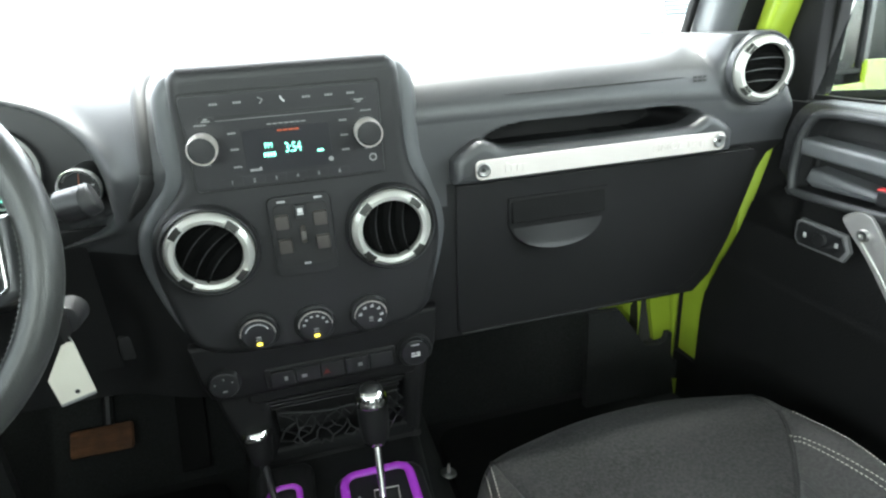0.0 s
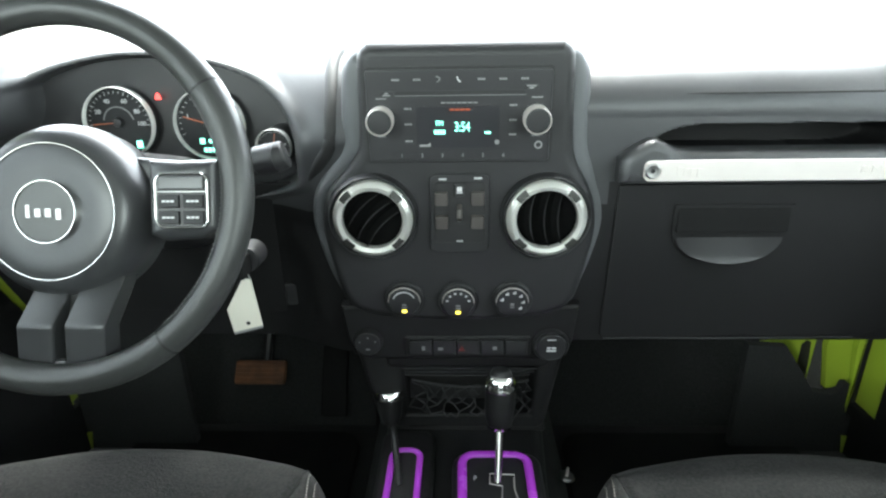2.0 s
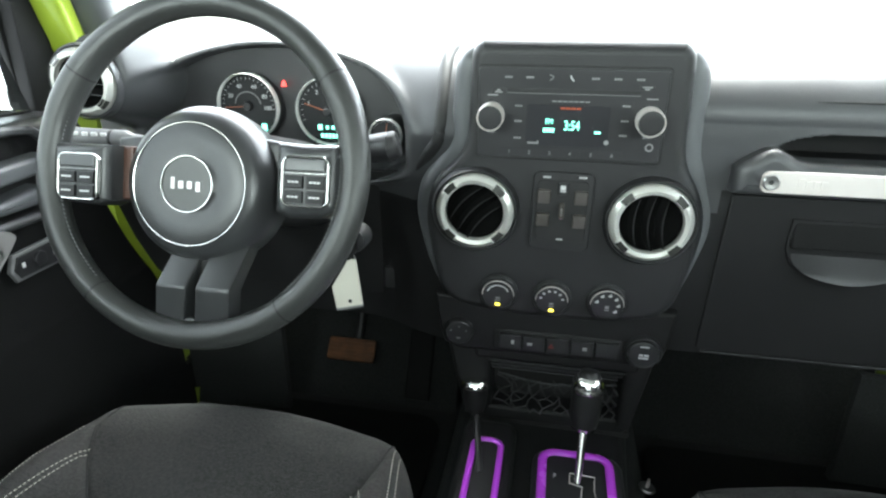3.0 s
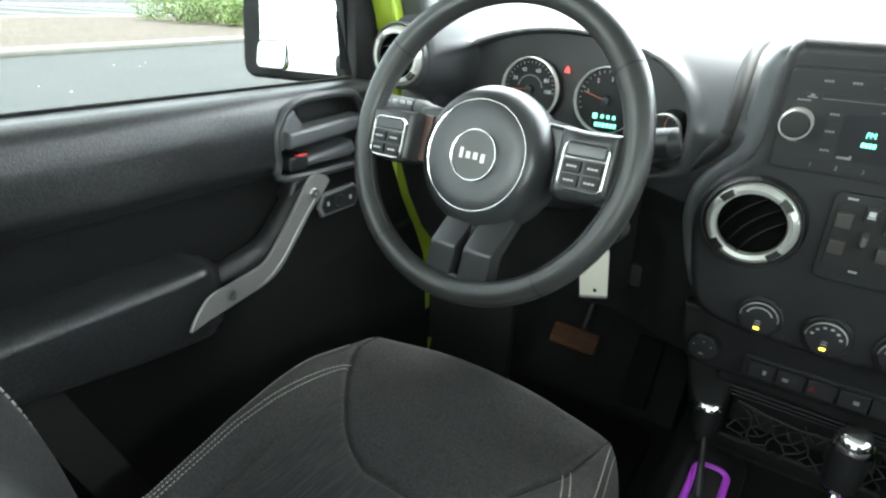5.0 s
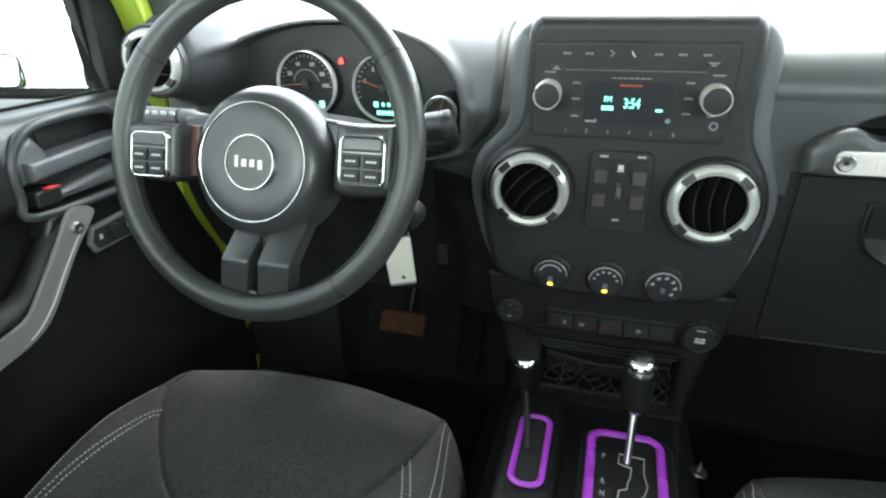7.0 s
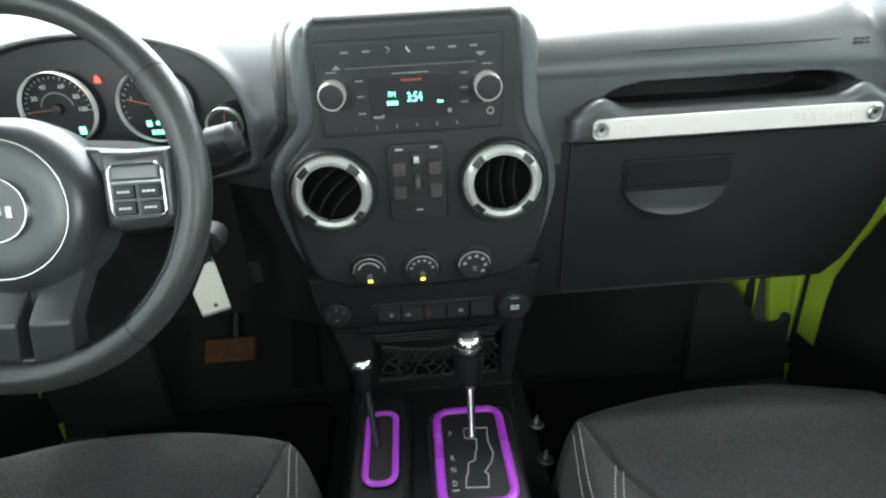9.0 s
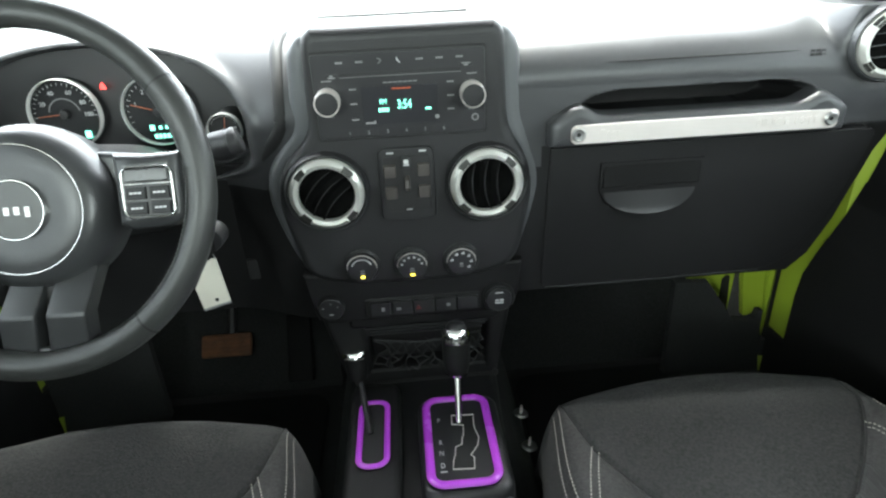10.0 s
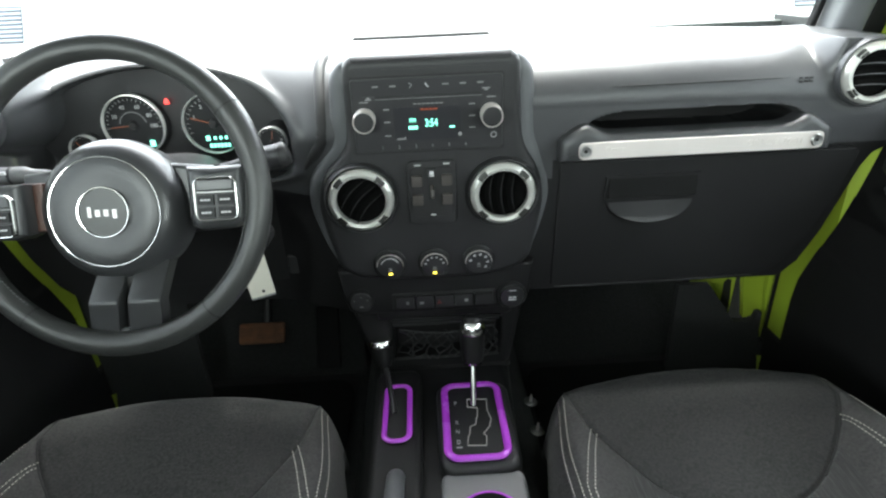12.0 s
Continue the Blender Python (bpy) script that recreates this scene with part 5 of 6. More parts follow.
def seat(cx, label, dz=0.0):
    s = thing("front_seat", label, "car seat", (cx, -0.35, 0.62), group="front seats")
    n_u, n_v = 240, 280
    u = np.linspace(-1, 1, n_u)[:, None] * np.ones((1, n_v))
    v = np.ones((n_u, 1)) * np.linspace(0, 1, n_v)[None, :]
    hw, y0, y1 = 0.268, -0.72, 0.0

    def plan(u, v):
        front = 0.042 * np.abs(u) ** 2.4
        taper = np.interp(v, [0, 0.33, 0.52, 0.75, 1], [0.62, 0.67, 0.82, 0.95, 1.0])
        taper = np.where(u * cx > 0, taper, 1.0)
        x = cx + hw * u * taper * (1 - 0.10 * step(0.7, 1.0, v))
        x = x - np.where(u * cx > 0, 0.020 * np.sign(u) * u ** 2 * step(0.6, 1.0, v), 0.0)
        y = y0 + (y1 - front - y0) * v
        return x, y

    def panel_sd(u, v):
        """Signed distance-like value: negative inside the dark front panel."""
        y = y0 + (y1 - y0) * v
        depth = -y
        outer = np.interp(depth, [0.04, 0.10, 0.163, 0.223, 0.26, 0.30], [0.222, 0.220, 0.176, 0.131, 0.097, 0.060])
        inner = np.interp(depth, [0.05, 0.163, 0.205, 0.28], [0.236, 0.201, 0.171, 0.123])
        half = np.where(u * cx > 0, outer, inner)
        side = np.abs(u) * hw - half
        end = depth - 0.305
        k = 0.055
        a, b = np.maximum(side + k, 0), np.maximum(end + k, 0)
        return np.sqrt(a * a + b * b) - k

    def height(u, v):
        au = np.abs(u)
        z = 0.862 + dz + 0.006 * (1 - v)
        z = z - 0.016 * (1 - au ** 2) * (1 - v) + 0.019 * step(0.4, 0.9, v) * (1 - au ** 2)
        z = z + 0.026 * np.exp(-((au - 0.83) / 0.16) ** 2) * (1 - 0.83 * step(0.62, 0.98, v))
        z = z - 0.075 * np.maximum((au - 0.86) / 0.14, 0) ** 2.6
        z = z - 0.085 * np.maximum((v - 0.905) / 0.095, 0) ** 2.4
        z = z - 0.005 * np.exp(-(panel_sd(u, v) / 0.0045) ** 2) * (1 - step(0.86, 0.93, v))
        z = z - 0.007 * np.exp(-((au - 0.63) / 0.022) ** 2) * (1 - step(0.45, 0.62, v))
        return z

    X, Y = plan(u, v)
    Z = height(u, v)
    sd = panel_sd(u, v)
    mid = 0.25 * (sd[:-1, :-1] + sd[1:, :-1] + sd[1:, 1:] + sd[:-1, 1:])
    um, vm = 0.5 * (u[:-1, :-1] + u[1:, :-1]), 0.5 * (v[:-1, :-1] + v[:-1, 1:])
    inside = mid < 0
    seam = np.zeros_like(inside)
    insert = (~inside) & (np.abs(um) < np.where(um * cx > 0, 0.53, 0.65)) & (vm < 0.74) & ~seam
    cushion = part("cushion_side", sheet(X, Y, Z, mask=(~inside & ~seam & ~insert)), M_BOLSTER, s, "charcoal side bolster cloth", sharp=80)
    part("cushion_panel", sheet(X, Y, Z, mask=inside & ~seam), M_SEAT, s, "plain charcoal front panel", sharp=80)
    part("cushion_insert", sheet(X, Y, Z, mask=insert), M_INSERT, s, "streaked grey insert", sharp=80)
    # skirt down the rim of the cushion
    edge = [(u_, 1.0) for u_ in np.linspace(-1, 1, 60)]
    rim = [(-1.0, v_) for v_ in np.linspace(0, 1, 60)] + edge[1:] + [(1.0, v_) for v_ in np.linspace(1, 0, 60)][1:]
    ua, va = np.array([p[0] for p in rim]), np.array([p[1] for p in rim])
    xx, yy = plan(ua, va)
    zz = height(ua, va)
    drop = np.linspace(0, 1, 8)[None, :]
    inx = cx + (xx - cx)[:, None] * (1 + 0.012 * np.sin(drop * 3.1) - 0.05 * drop)
    iny = yy[:, None] - 0.03 * drop * (va[:, None] > 0.99)
    part("cushion_skirt", sheet(inx, iny * np.ones_like(drop), zz[:, None] + (0.70 - zz[:, None]) * drop), M_BOLSTER, s, sharp=80)
    part("seat_base", bx((cx, -0.38, 0.655), (0.40, 0.56, 0.11), 0.02), M_DEEP, s)

    # stitching laid on the cloth
    def stitched(name, line, gap=0.0058, size=0.0036):
        pts = np.array(line)
        x, y = plan(pts[:, 0], pts[:, 1])
        z = height(pts[:, 0], pts[:, 1]) + 0.0009
        p = np.stack([x, y, z], -1)
        seg = np.linalg.norm(np.diff(p, axis=0), axis=1)
        d = np.concatenate([[0], np.cumsum(seg)])
        bm = bmesh.new()
        for t in np.arange(0, d[-1] - size, gap):
            a = np.array([np.interp(t, d, p[:, k]) for k in range(3)])
            b = np.array([np.interp(t + size, d, p[:, k]) for k in range(3)])
            w = Vector(b - a).cross(Vector((0, 0, 1))).normalized() * 0.00065
            va_, vb = Vector(a), Vector(b)
            up_ = Vector((0, 0, 0.0007))
            q = [bm.verts.new(c) for c in (va_ - w, va_ + w, vb + w, vb - w, va_ + up_, vb + up_)]
            bm.faces.new((q[0], q[4], q[5], q[3]))
            bm.faces.new((q[4], q[1], q[2], q[5]))
        part(name, bm, M_THREAD, s, "pale grey stitching")

    # dark seams between the front panel and the bolsters
    for sgn in (-1, 1):
        dep = np.linspace(0.03, 0.262, 40)
        if sgn * cx > 0:
            half = np.interp(dep, [0.04, 0.10, 0.163, 0.223, 0.26, 0.30], [0.222, 0.220, 0.176, 0.131, 0.097, 0.060])
        else:
            half = np.interp(dep, [0.05, 0.163, 0.205, 0.28], [0.236, 0.201, 0.171, 0.123])
        su, sv = sgn * half / hw, (-dep - y0) / (y1 - y0)
        sx, sy = plan(su, sv)
        part("seam", tube(list(zip(sx, sy, height(su, sv) + 0.0004)), 0.0015, 6), M_SEAM, s, "dark sewn seam")

    out_, in_ = (1, -1) if cx > 0 else (-1, 1)
    vs = np.linspace(0.02, 0.945, 120)
    for off in (0.900, 0.930):
        stitched("stitching", [(in_ * (off + 0.01 * (1 - v_)), v_) for v_ in vs])
    for off in (0.0, 0.028):
        stitched("stitching", [(in_ * (0.735 + off + min(0.115, 0.80 * (0.775 + 0.5 * off - v_))), v_) for v_ in np.linspace(0.35, 0.775 + 0.5 * off, 90)])
    stitched("stitching", [(out_ * 0.868, v_) for v_ in np.linspace(0.02, 0.855, 120)], 0.0050, 0.0030)
    for off in (0.0, 0.030):
        stitched("stitching", [(out_ * (off + float(np.interp(v_, [0.0, 0.50, 0.588, 0.653, 0.70, 0.74, 0.785], [0.82, 0.795, 0.772, 0.742, 0.715, 0.688, 0.648]))), v_) for v_ in np.linspace(0.02, 0.777 + 0.5 * off, 120)])

    # backrest
    nb = 60
    a = np.linspace(0, 2 * math.pi, 73)
    rows = []
    for k in range(nb):
        t = k / (nb - 1)
        z = 0.80 + 0.60 * t
        yb = -0.605 - 0.20 * t
        w = back_width(t)
        th = 0.085 * (1 - 0.3 * t) * math.sqrt(max(0.02, 1 - max(0, (t - 0.86) / 0.14) ** 2))
        ca, sa = np.cos(a), np.sin(a)
        sx = np.sign(ca) * np.abs(ca) ** 0.55
        sy = np.sign(sa) * np.abs(sa) ** 0.7
        wing = wing_depth(t) * np.exp(-((np.abs(sx) - 0.85) / 0.16) ** 2) * (sa > 0)
        rows.append(np.stack([cx + w * sx, yb + th * sy + wing, np.full_like(a, z) + 0 * a], -1))
    r = np.array(rows)
    part("backrest", sheet(r[:, :, 0], r[:, :, 1], r[:, :, 2]), M_BOLSTER, s, "charcoal backrest with side wings", sharp=80)
    capx = np.stack([r[-1, :, 0] * 0 + cx, r[-1, :, 0]], 0)
    part("backrest_top", sheet(capx, np.stack([r[-1, :, 1] * 0 - 0.805, r[-1, :, 1]], 0), np.stack([r[-1, :, 2] + 0.006, r[-1, :, 2]], 0)), M_BOLSTER, s)
    for sgn in (-1, 1):
        bm = bmesh.new()
        for k in range(2, 44):
            t0, t1 = k / 60, (k + 0.62) / 60
            q = []
            for t in (t0, t1):
                z = 0.80 + 0.60 * t
                w = back_width(t)
                yb = -0.605 - 0.20 * t + 0.088 * (1 - 0.3 * t) * 0.72 + wing_depth(t)
                q.append(Vector((cx + sgn * (w * 0.93), yb + 0.0035, z)))
            bm = joined(bm, tube(q, 0.0011, 5))
        part("backrest_stitching", bm, M_THREAD, s, "pale grey stitching")
    return s


seat(-0.410, "charcoal cloth driver seat with pale double stitching", 0.009)
seat(0.410, "charcoal cloth passenger seat with pale double stitching", 0.006)
belt = thing("seat_belt", "black webbing seat belt beside the driver seat", "seat belt", (-0.70, -0.52, 0.65))
U = np.linspace(0, 1, 30)[:, None] * np.ones((1, 5))
W = np.ones((30, 1)) * np.linspace(-0.5, 0.5, 5)[None, :]
bm = bmesh.new()
bm.from_mesh(sheet(-0.722 + 0.030 * U + 0.004 * np.sin(9 * U), -0.605 + 0.155 * U + 0.046 * W, 1.20 - 0.46 * U + 0.02 * W))
bmesh.ops.solidify(bm, geom=bm.faces[:], thickness=0.0014)
part("webbing", bm, mat("belt_webbing", (0.007, 0.006, 0.0058), 0.7, grain=0.6, grain_scale=900), belt)
part("anchor", bx((-0.69, -0.455, 0.70), (0.012, 0.05, 0.12), 0.004), M_BLACK, belt)

for s in (-1, 1):
    solid("trim_sill", bx((s * 0.725, -0.72, 0.655), (0.05, 0.70, 0.10), 0.012), M_GREEN, "lime green painted door sill beside the seat", "door sill", "structure")

# ---- doors ----
def door(s, label):
    """s = -1 driver side, 1 passenger side."""
    d = thing("door_1" if s < 0 else "door_2", label, "car door", (s * 0.75, -0.4, 0.62), "structure", "front doors")

    def flat(outline, depth, bev, x, seg=3):
        """Outline in (y, z), raised from x towards the cabin."""
        bm = prism(outline, depth, bev, seg)
        m = Matrix(((0, 0, -s, s * x), (1, 0, 0, 0), (0, 1, 0, 0), (0, 0, 0, 1)))
        moved(bm, m)
        bmesh.ops.recalc_face_normals(bm, faces=bm.faces)
        return bm

    n_y, n_z = 280, 150
    arc = np.linspace(0, 1, 14)
    lift = np.concatenate([np.linspace(0.63, 1.252, n_z - 26), 1.252 + 0.021 * np.sin(arc[1:] * math.pi / 2), np.full(13, 1.273)])
    over = np.concatenate([np.zeros(n_z - 26), 0.021 * (1 - np.cos(arc[1:] * math.pi / 2)), np.linspace(0.023, 0.069, 13)])
    zz = np.ones((n_y, 1)) * lift[None, :]
    front = np.interp(zz, [0.63, 0.84, 0.89, 0.96, 1.04, 1.13, 1.19, 1.29], [0.216, 0.214, 0.208, 0.180, 0.144, 0.114, 0.098, 0.075])
    if s > 0:
        part("front_seal", flat([(0.135, 1.06), (0.116, 1.125), (0.098, 1.19), (0.078, 1.272), (0.02, 1.272), (0.02, 1.06)], 0.006, 0.002, 0.748, 2), M_RUBBER, d, "black rubber edge seal")
        front = front - np.interp(zz, [1.10, 1.16, 1.25], [0.0, 0.052, 0.040])
    front = front + (np.interp(zz, [0.63, 0.95, 1.10, 1.19, 1.29], [0.040, 0.024, 0.013, 0.008, 0.006]) if s < 0 else 0.0)
    tt = np.linspace(0, 1, n_y)[:, None] * np.ones((1, n_z))
    yy = -1.02 + (front + 1.02) * tt
    x = 0.742 + 0 * zz
    x = x - 0.028 * step(1.145, 1.180, zz) * (1 - 0.5 * step(1.22, 1.29, zz))
    x = x + np.ones((n_y, 1)) * over[None, :]
    x = x - 0.002 * (1 - step(0.962, 0.972, zz - 0.02 * (yy + 0.5)))
    D = [(-0.150, 1.150), (-0.161, 1.180), (-0.161, 1.218), (-0.147, 1.245), (-0.125, 1.260), (-0.09, 1.265), (-0.02, 1.265), (0.005, 1.257), (0.020, 1.232), (0.027, 1.187), (0.025, 1.155), (0.012, 1.146)]
    Dc = [(p.x, p.y) for p in spline([(a, b, 0) for a, b in D], 4, True)]
    ym, zm = yy[:-1, :-1] * 0.5 + yy[1:, 1:] * 0.5, zz[:-1, :-1] * 0.5 + zz[1:, 1:] * 0.5
    hole = np.zeros(ym.shape, bool)
    for (a0, b0), (a1, b1) in zip(Dc, Dc[1:] + Dc[:1]):
        if b0 != b1:
            hole ^= ((b0 > zm) != (b1 > zm)) & (ym < a0 + (zm - b0) * (a1 - a0) / (b1 - b0))
    low = zm < 1.150
    part("inner_panel", sheet(s * x, yy, zz, flip=s < 0, mask=~hole & ~low), M_DOOR, d, "black grained upper pad", sharp=70)
    # Darker copy below the pad paints the shade there.
    part("lower_panel", sheet(s * x, yy, zz, flip=s < 0, mask=~hole & low), M_DOORSHADE, d, "lower panel, shade put into its darker colour", sharp=70)
    part("outer_skin", bx((s * 0.812, -0.475, 0.890), (0.02, 1.11, 0.66), 0.004), M_GREEN, d, "lime green outer skin")
    part("sill_top", bx((s * 0.785, -0.475, 1.262), (0.046, 1.10, 0.016), 0.004), M_RUBBER, d, "black window sill")
    part("sill_seal", bx((s * 0.787, -0.475, 1.272), (0.008, 1.10, 0.010), 0.002), M_RUBBER, d)
    # window frame and pane
    part("window_frame", flat([(0.140, 1.262), (0.140, 1.42), (0.010, 1.745), (-0.050, 1.745), (0.085, 1.42), (0.085, 1.262)], 0.030, 0.004, 0.815, 2), M_RUBBER, d, "black window frame")
    part("frame_seal", flat([(0.166, 1.28), (0.166, 1.43), (0.036, 1.745), (0.012, 1.745), (0.142, 1.42), (0.142, 1.28)], 0.014, 0.004, 0.806, 2), M_RUBBER, d, "black weather seal")
    part("frame_top", bx((s * 0.79, -0.52, 1.735), (0.03, 1.10, 0.03), 0.006), M_RUBBER, d)
    part("frame_rear", bx((s * 0.79, -1.02, 1.50), (0.03, 0.03, 0.46), 0.006), M_RUBBER, d)
    pane = part("pane", prism([(0.085, 1.265), (-0.06, 1.73), (-1.02, 1.73), (-1.02, 1.265)], 0.004, m=Matrix(((0, 0, -s, s * 0.797), (1, 0, 0, 0), (0, 1, 0, 0), (0, 0, 0, 1)))), M_SIDE, d, "lightly tinted side glass")
    pane.visible_shadow = s < 0
    # handle bezel round a deep recess
    rimx = 0.716
    bz = part("handle_bezel", tube([(s * rimx, a, b) for a, b in Dc], 0.0066, 10, True, up=(1, 0, 0)), M_DASH, d, "glossy charcoal handle surround")
    deepD = [[(s * rx, -0.07 + (a + 0.07) * k, 1.205 + (b - 1.205) * k) for a, b in Dc + Dc[:1]] for rx, k in ((0.716, 1.0), (0.724, 0.985), (0.748, 0.93), (0.752, 0.90), (0.752, 0.02))]
    R = np.array(deepD)
    part("handle_recess", sheet(R[:, :, 0], R[:, :, 1], R[:, :, 2], flip=s > 0), M_BEZEL, bz, "deep black recess", sharp=50)
    part("recess_pocket", flat(rrect(0.086, 0.026, 0.008, 4, -0.048, 1.241), 0.003, 0.001, 0.752, 1), M_DEEP, bz)
    part("recess_cheek", flat([(-0.150, 1.190), (-0.152, 1.226), (-0.138, 1.246), (-0.122, 1.250), (-0.104, 1.224), (-0.116, 1.200)], 0.036, 0.010, 0.752), M_FLANK, bz, "grey thumb cheek")
    part("release_lever", flat([(-0.146, 1.196), (-0.146, 1.220), (0.010, 1.229), (0.010, 1.206)], 0.034, 0.006, 0.736), M_FLANK, bz, "charcoal release lever")
    part("recess_ledge", flat([(-0.138, 1.158), (-0.10, 1.172), (0.004, 1.184), (0.012, 1.165), (-0.003, 1.157)], 0.032, 0.008, 0.752), M_FLANK, bz)
    lk = part("lock_lever", flat(rrect(0.038, 0.022, 0.005, 4, -0.128, 1.171), 0.040, 0.004, 0.748), M_BLACK, bz, "small black lock lever")
    part("lock_mark", bx((s * 0.7085, -0.123, 1.1835), (0.012, 0.020, 0.0025), 0.001, 1), M_REDPAINT, lk, "red unlocked mark")
    # mirror switch
    ms = part("mirror_switch", flat([(-0.068, 1.062), (-0.076, 1.079), (-0.066, 1.102), (0.010, 1.106), (0.018, 1.099), (0.018, 1.074), (0.010, 1.064)], 0.006, 0.002, 0.734), M_DECK, d, "mirror adjustment switch")
    part("switch_well", flat([(-0.063, 1.067), (-0.070, 1.080), (-0.062, 1.097), (0.007, 1.101), (0.013, 1.096), (0.013, 1.077), (0.007, 1.068)], 0.002, 0.0005, 0.7278, 1), M_BLACK, ms)
    part("switch_disc", moved(drum(0.011, 0.010, 0.004, 0.001, 24), Matrix(((0, 0, -s, s * 0.726), (1, 0, 0, -0.029), (0, 1, 0, 1.084), (0, 0, 0, 1)))), M_GLOSS, ms)
    for ky in (-0.056, -0.003):
        part("switch_mark", bx((s * 0.7253, ky, 1.084), (0.0008, 0.005, 0.007)), M_MARK, ms)
    # armrest
    ay = np.linspace(-0.86, -0.292, 60)
    sec = np.linspace(0, math.pi, 25)
    X, Y, Z = [], [], []
    for y in ay:
        f = float(step(-0.33, -0.292, np.array(y)))
        wid = 0.082 - 0.030 * f
        zc = 1.050 - 0.008 * f
        deep = 0.012 + 0.042 * float(step(-0.70, -0.33, np.array(y)))
        hh = 0.030 - 0.006 * f
        c, q = np.cos(sec), np.sin(sec)
        xo = np.sign(q) * np.abs(q) ** 0.45
        zo = np.sign(c) * np.abs(c) ** 0.36
        X.append(s * (0.748 - wid * xo))
        Y.append(np.full_like(sec, y))
        Z.append(zc + hh * zo - deep * (zo < 0) * np.abs(zo))
    part("armrest", sheet(np.array(X), np.array(Y), np.array(Z), flip=s > 0), M_DOOR, d, "padded black armrest", sharp=70)
    part("armrest_end", flat([(-0.305, 1.060), (-0.305, 1.000), (-0.290, 1.012), (-0.286, 1.050)], 0.050, 0.008, 0.75), M_DOOR, d)
    # pull handle with metal plate
    grip = spline([(s * 0.726, -0.105, 1.135), (s * 0.720, -0.150, 1.094), (s * 0.718, -0.195, 1.053), (s * 0.718, -0.250, 1.037), (s * 0.720, -0.310, 1.025)], 6)
    pull = part("pull_handle", tube(grip, [0.019] * 3 + [0.021] * (len(grip) - 3), 14, up=(1, 0, 0)), M_DOOR, d, "black pull handle")
    P = [(-0.088, 1.143), (-0.104, 1.153), (-0.126, 1.152), (-0.153, 1.120), (-0.181, 1.088), (-0.207, 1.059), (-0.229, 1.042), (-0.288, 1.031), (-0.322, 1.022), (-0.350, 0.987), (-0.325, 0.992), (-0.262, 1.003), (-0.225, 1.010), (-0.195, 1.024), (-0.165, 1.056), (-0.130, 1.097), (-0.095, 1.130)]
    Pc = [(p.x, p.y) for p in spline([(a, b, 0) for a, b in P], 3, True)]
    def inward(bm):
        """The foot of the plate swings inboard past the armrest's end."""
        for v in bm.verts:
            swing = 0.034 * min(1.0, max(0.0, (-0.235 - v.co.y) / 0.075)) ** 1.3
            v.co += Vector((-s * swing, -0.55 * swing, 0.62 * swing))
        return bm

    part("pull_plate", inward(flat(Pc, 0.005, 0.0022, 0.692, 2)), M_PLATE, pull, "brushed metal plate")
    lip = spline([(s * 0.687, -0.272, 1.0065), (s * 0.687, -0.240, 1.0130), (s * 0.687, -0.214, 1.0215), (s * 0.687, -0.185, 1.0450), (s * 0.687, -0.150, 1.0860), (s * 0.687, -0.118, 1.1200)], 5)
    part("plate_lip", inward(tube(lip, 0.0013, 8, up=(1, 0, 0))), M_SILVER, pull, "bright raised lip")
    for y, z in ((-0.1215, 1.127), (-0.286, 1.0155)):
        b = moved(spun([(0, 0.001), (0.0035, 0.001), (0.0038, 0.004), (0.0072, 0.0045), (0.0086, 0.0)], 24), Matrix(((0, 0, -s, s * 0.687), (1, 0, 0, y), (0, 1, 0, z), (0, 0, 0, 1))))
        bmesh.ops.recalc_face_normals(b, faces=b.faces)
        part("plate_bolt", inward(b), M_STEEL, pull)
    part("handle_foot", flat([(-0.090, 1.150), (-0.135, 1.146), (-0.150, 1.120), (-0.130, 1.095), (-0.098, 1.118)], 0.030, 0.008, 0.74), M_DOOR, d)
    return d


door(-1, "closed lime green driver door with black panel, armrest and pull handle")
door(1, "closed lime green passenger door with black panel and pull handle")

# ---- mirrors outside ----
for s in (-1, 1):
    mr = thing("wing_mirror", "black wing mirror with small round-cornered wide-angle glass" if s < 0 else "black wing mirror on the passenger door", "wing mirror", (s * 0.9, 0.23, 1.3), group="wing mirrors")
    tilt_m = facing(s * 1.088, 0.235, 1.358, (6 if s < 0 else 2.2), 0, (11 if s < 0 else -31))
    part("housing", prism(rrect(0.375, 0.270, 0.035, 6), 0.07, 0.012, 3, tilt_m @ Matrix.Translation((0, 0, -0.085)), back=True), M_LID, mr)
    part("mirror_glass", prism(rrect(0.262, 0.232, 0.025, 6), 0.004, 0.001, 1, tilt_m @ Matrix.Translation((0.0, 0.003, -0.016))), M_MIRROR, mr, "mirror glass")
    if s < 0:
        part("wide_mirror", prism(rrect(0.080, 0.062, 0.014, 5), 0.006, 0.002, 2, tilt_m @ pose(-0.093, -0.080, -0.012, -9, 3, 0)), M_MIRROR, mr, "small stick-on wide-angle mirror")
        part("wide_mirror_rim", tube([tuple((tilt_m @ pose(-0.093, -0.080, -0.0065, -9, 3, 0)) @ Vector((x, y, 0))) for x, y in rrect(0.080, 0.062, 0.014, 5)], 0.0022, 6, True, up=(0, 1, 0)), M_BLACK, mr)
    part("mirror_arm", bx((s * 0.885, 0.225, 1.275), (0.12, 0.09, 0.05), 0.015), M_BLACK, mr)
    part("mirror_sail", prism([(-0.06, 0), (0.06, 0), (-0.03, 0.42), (-0.09, 0.42)], 0.02, 0.004, 2, Matrix(((0, 0, -s, s * 0.828), (1, 0, 0, 0.145), (0, 1, 0, 1.285), (0, 0, 0, 1)))), M_RUBBER, mr, "black corner trim")

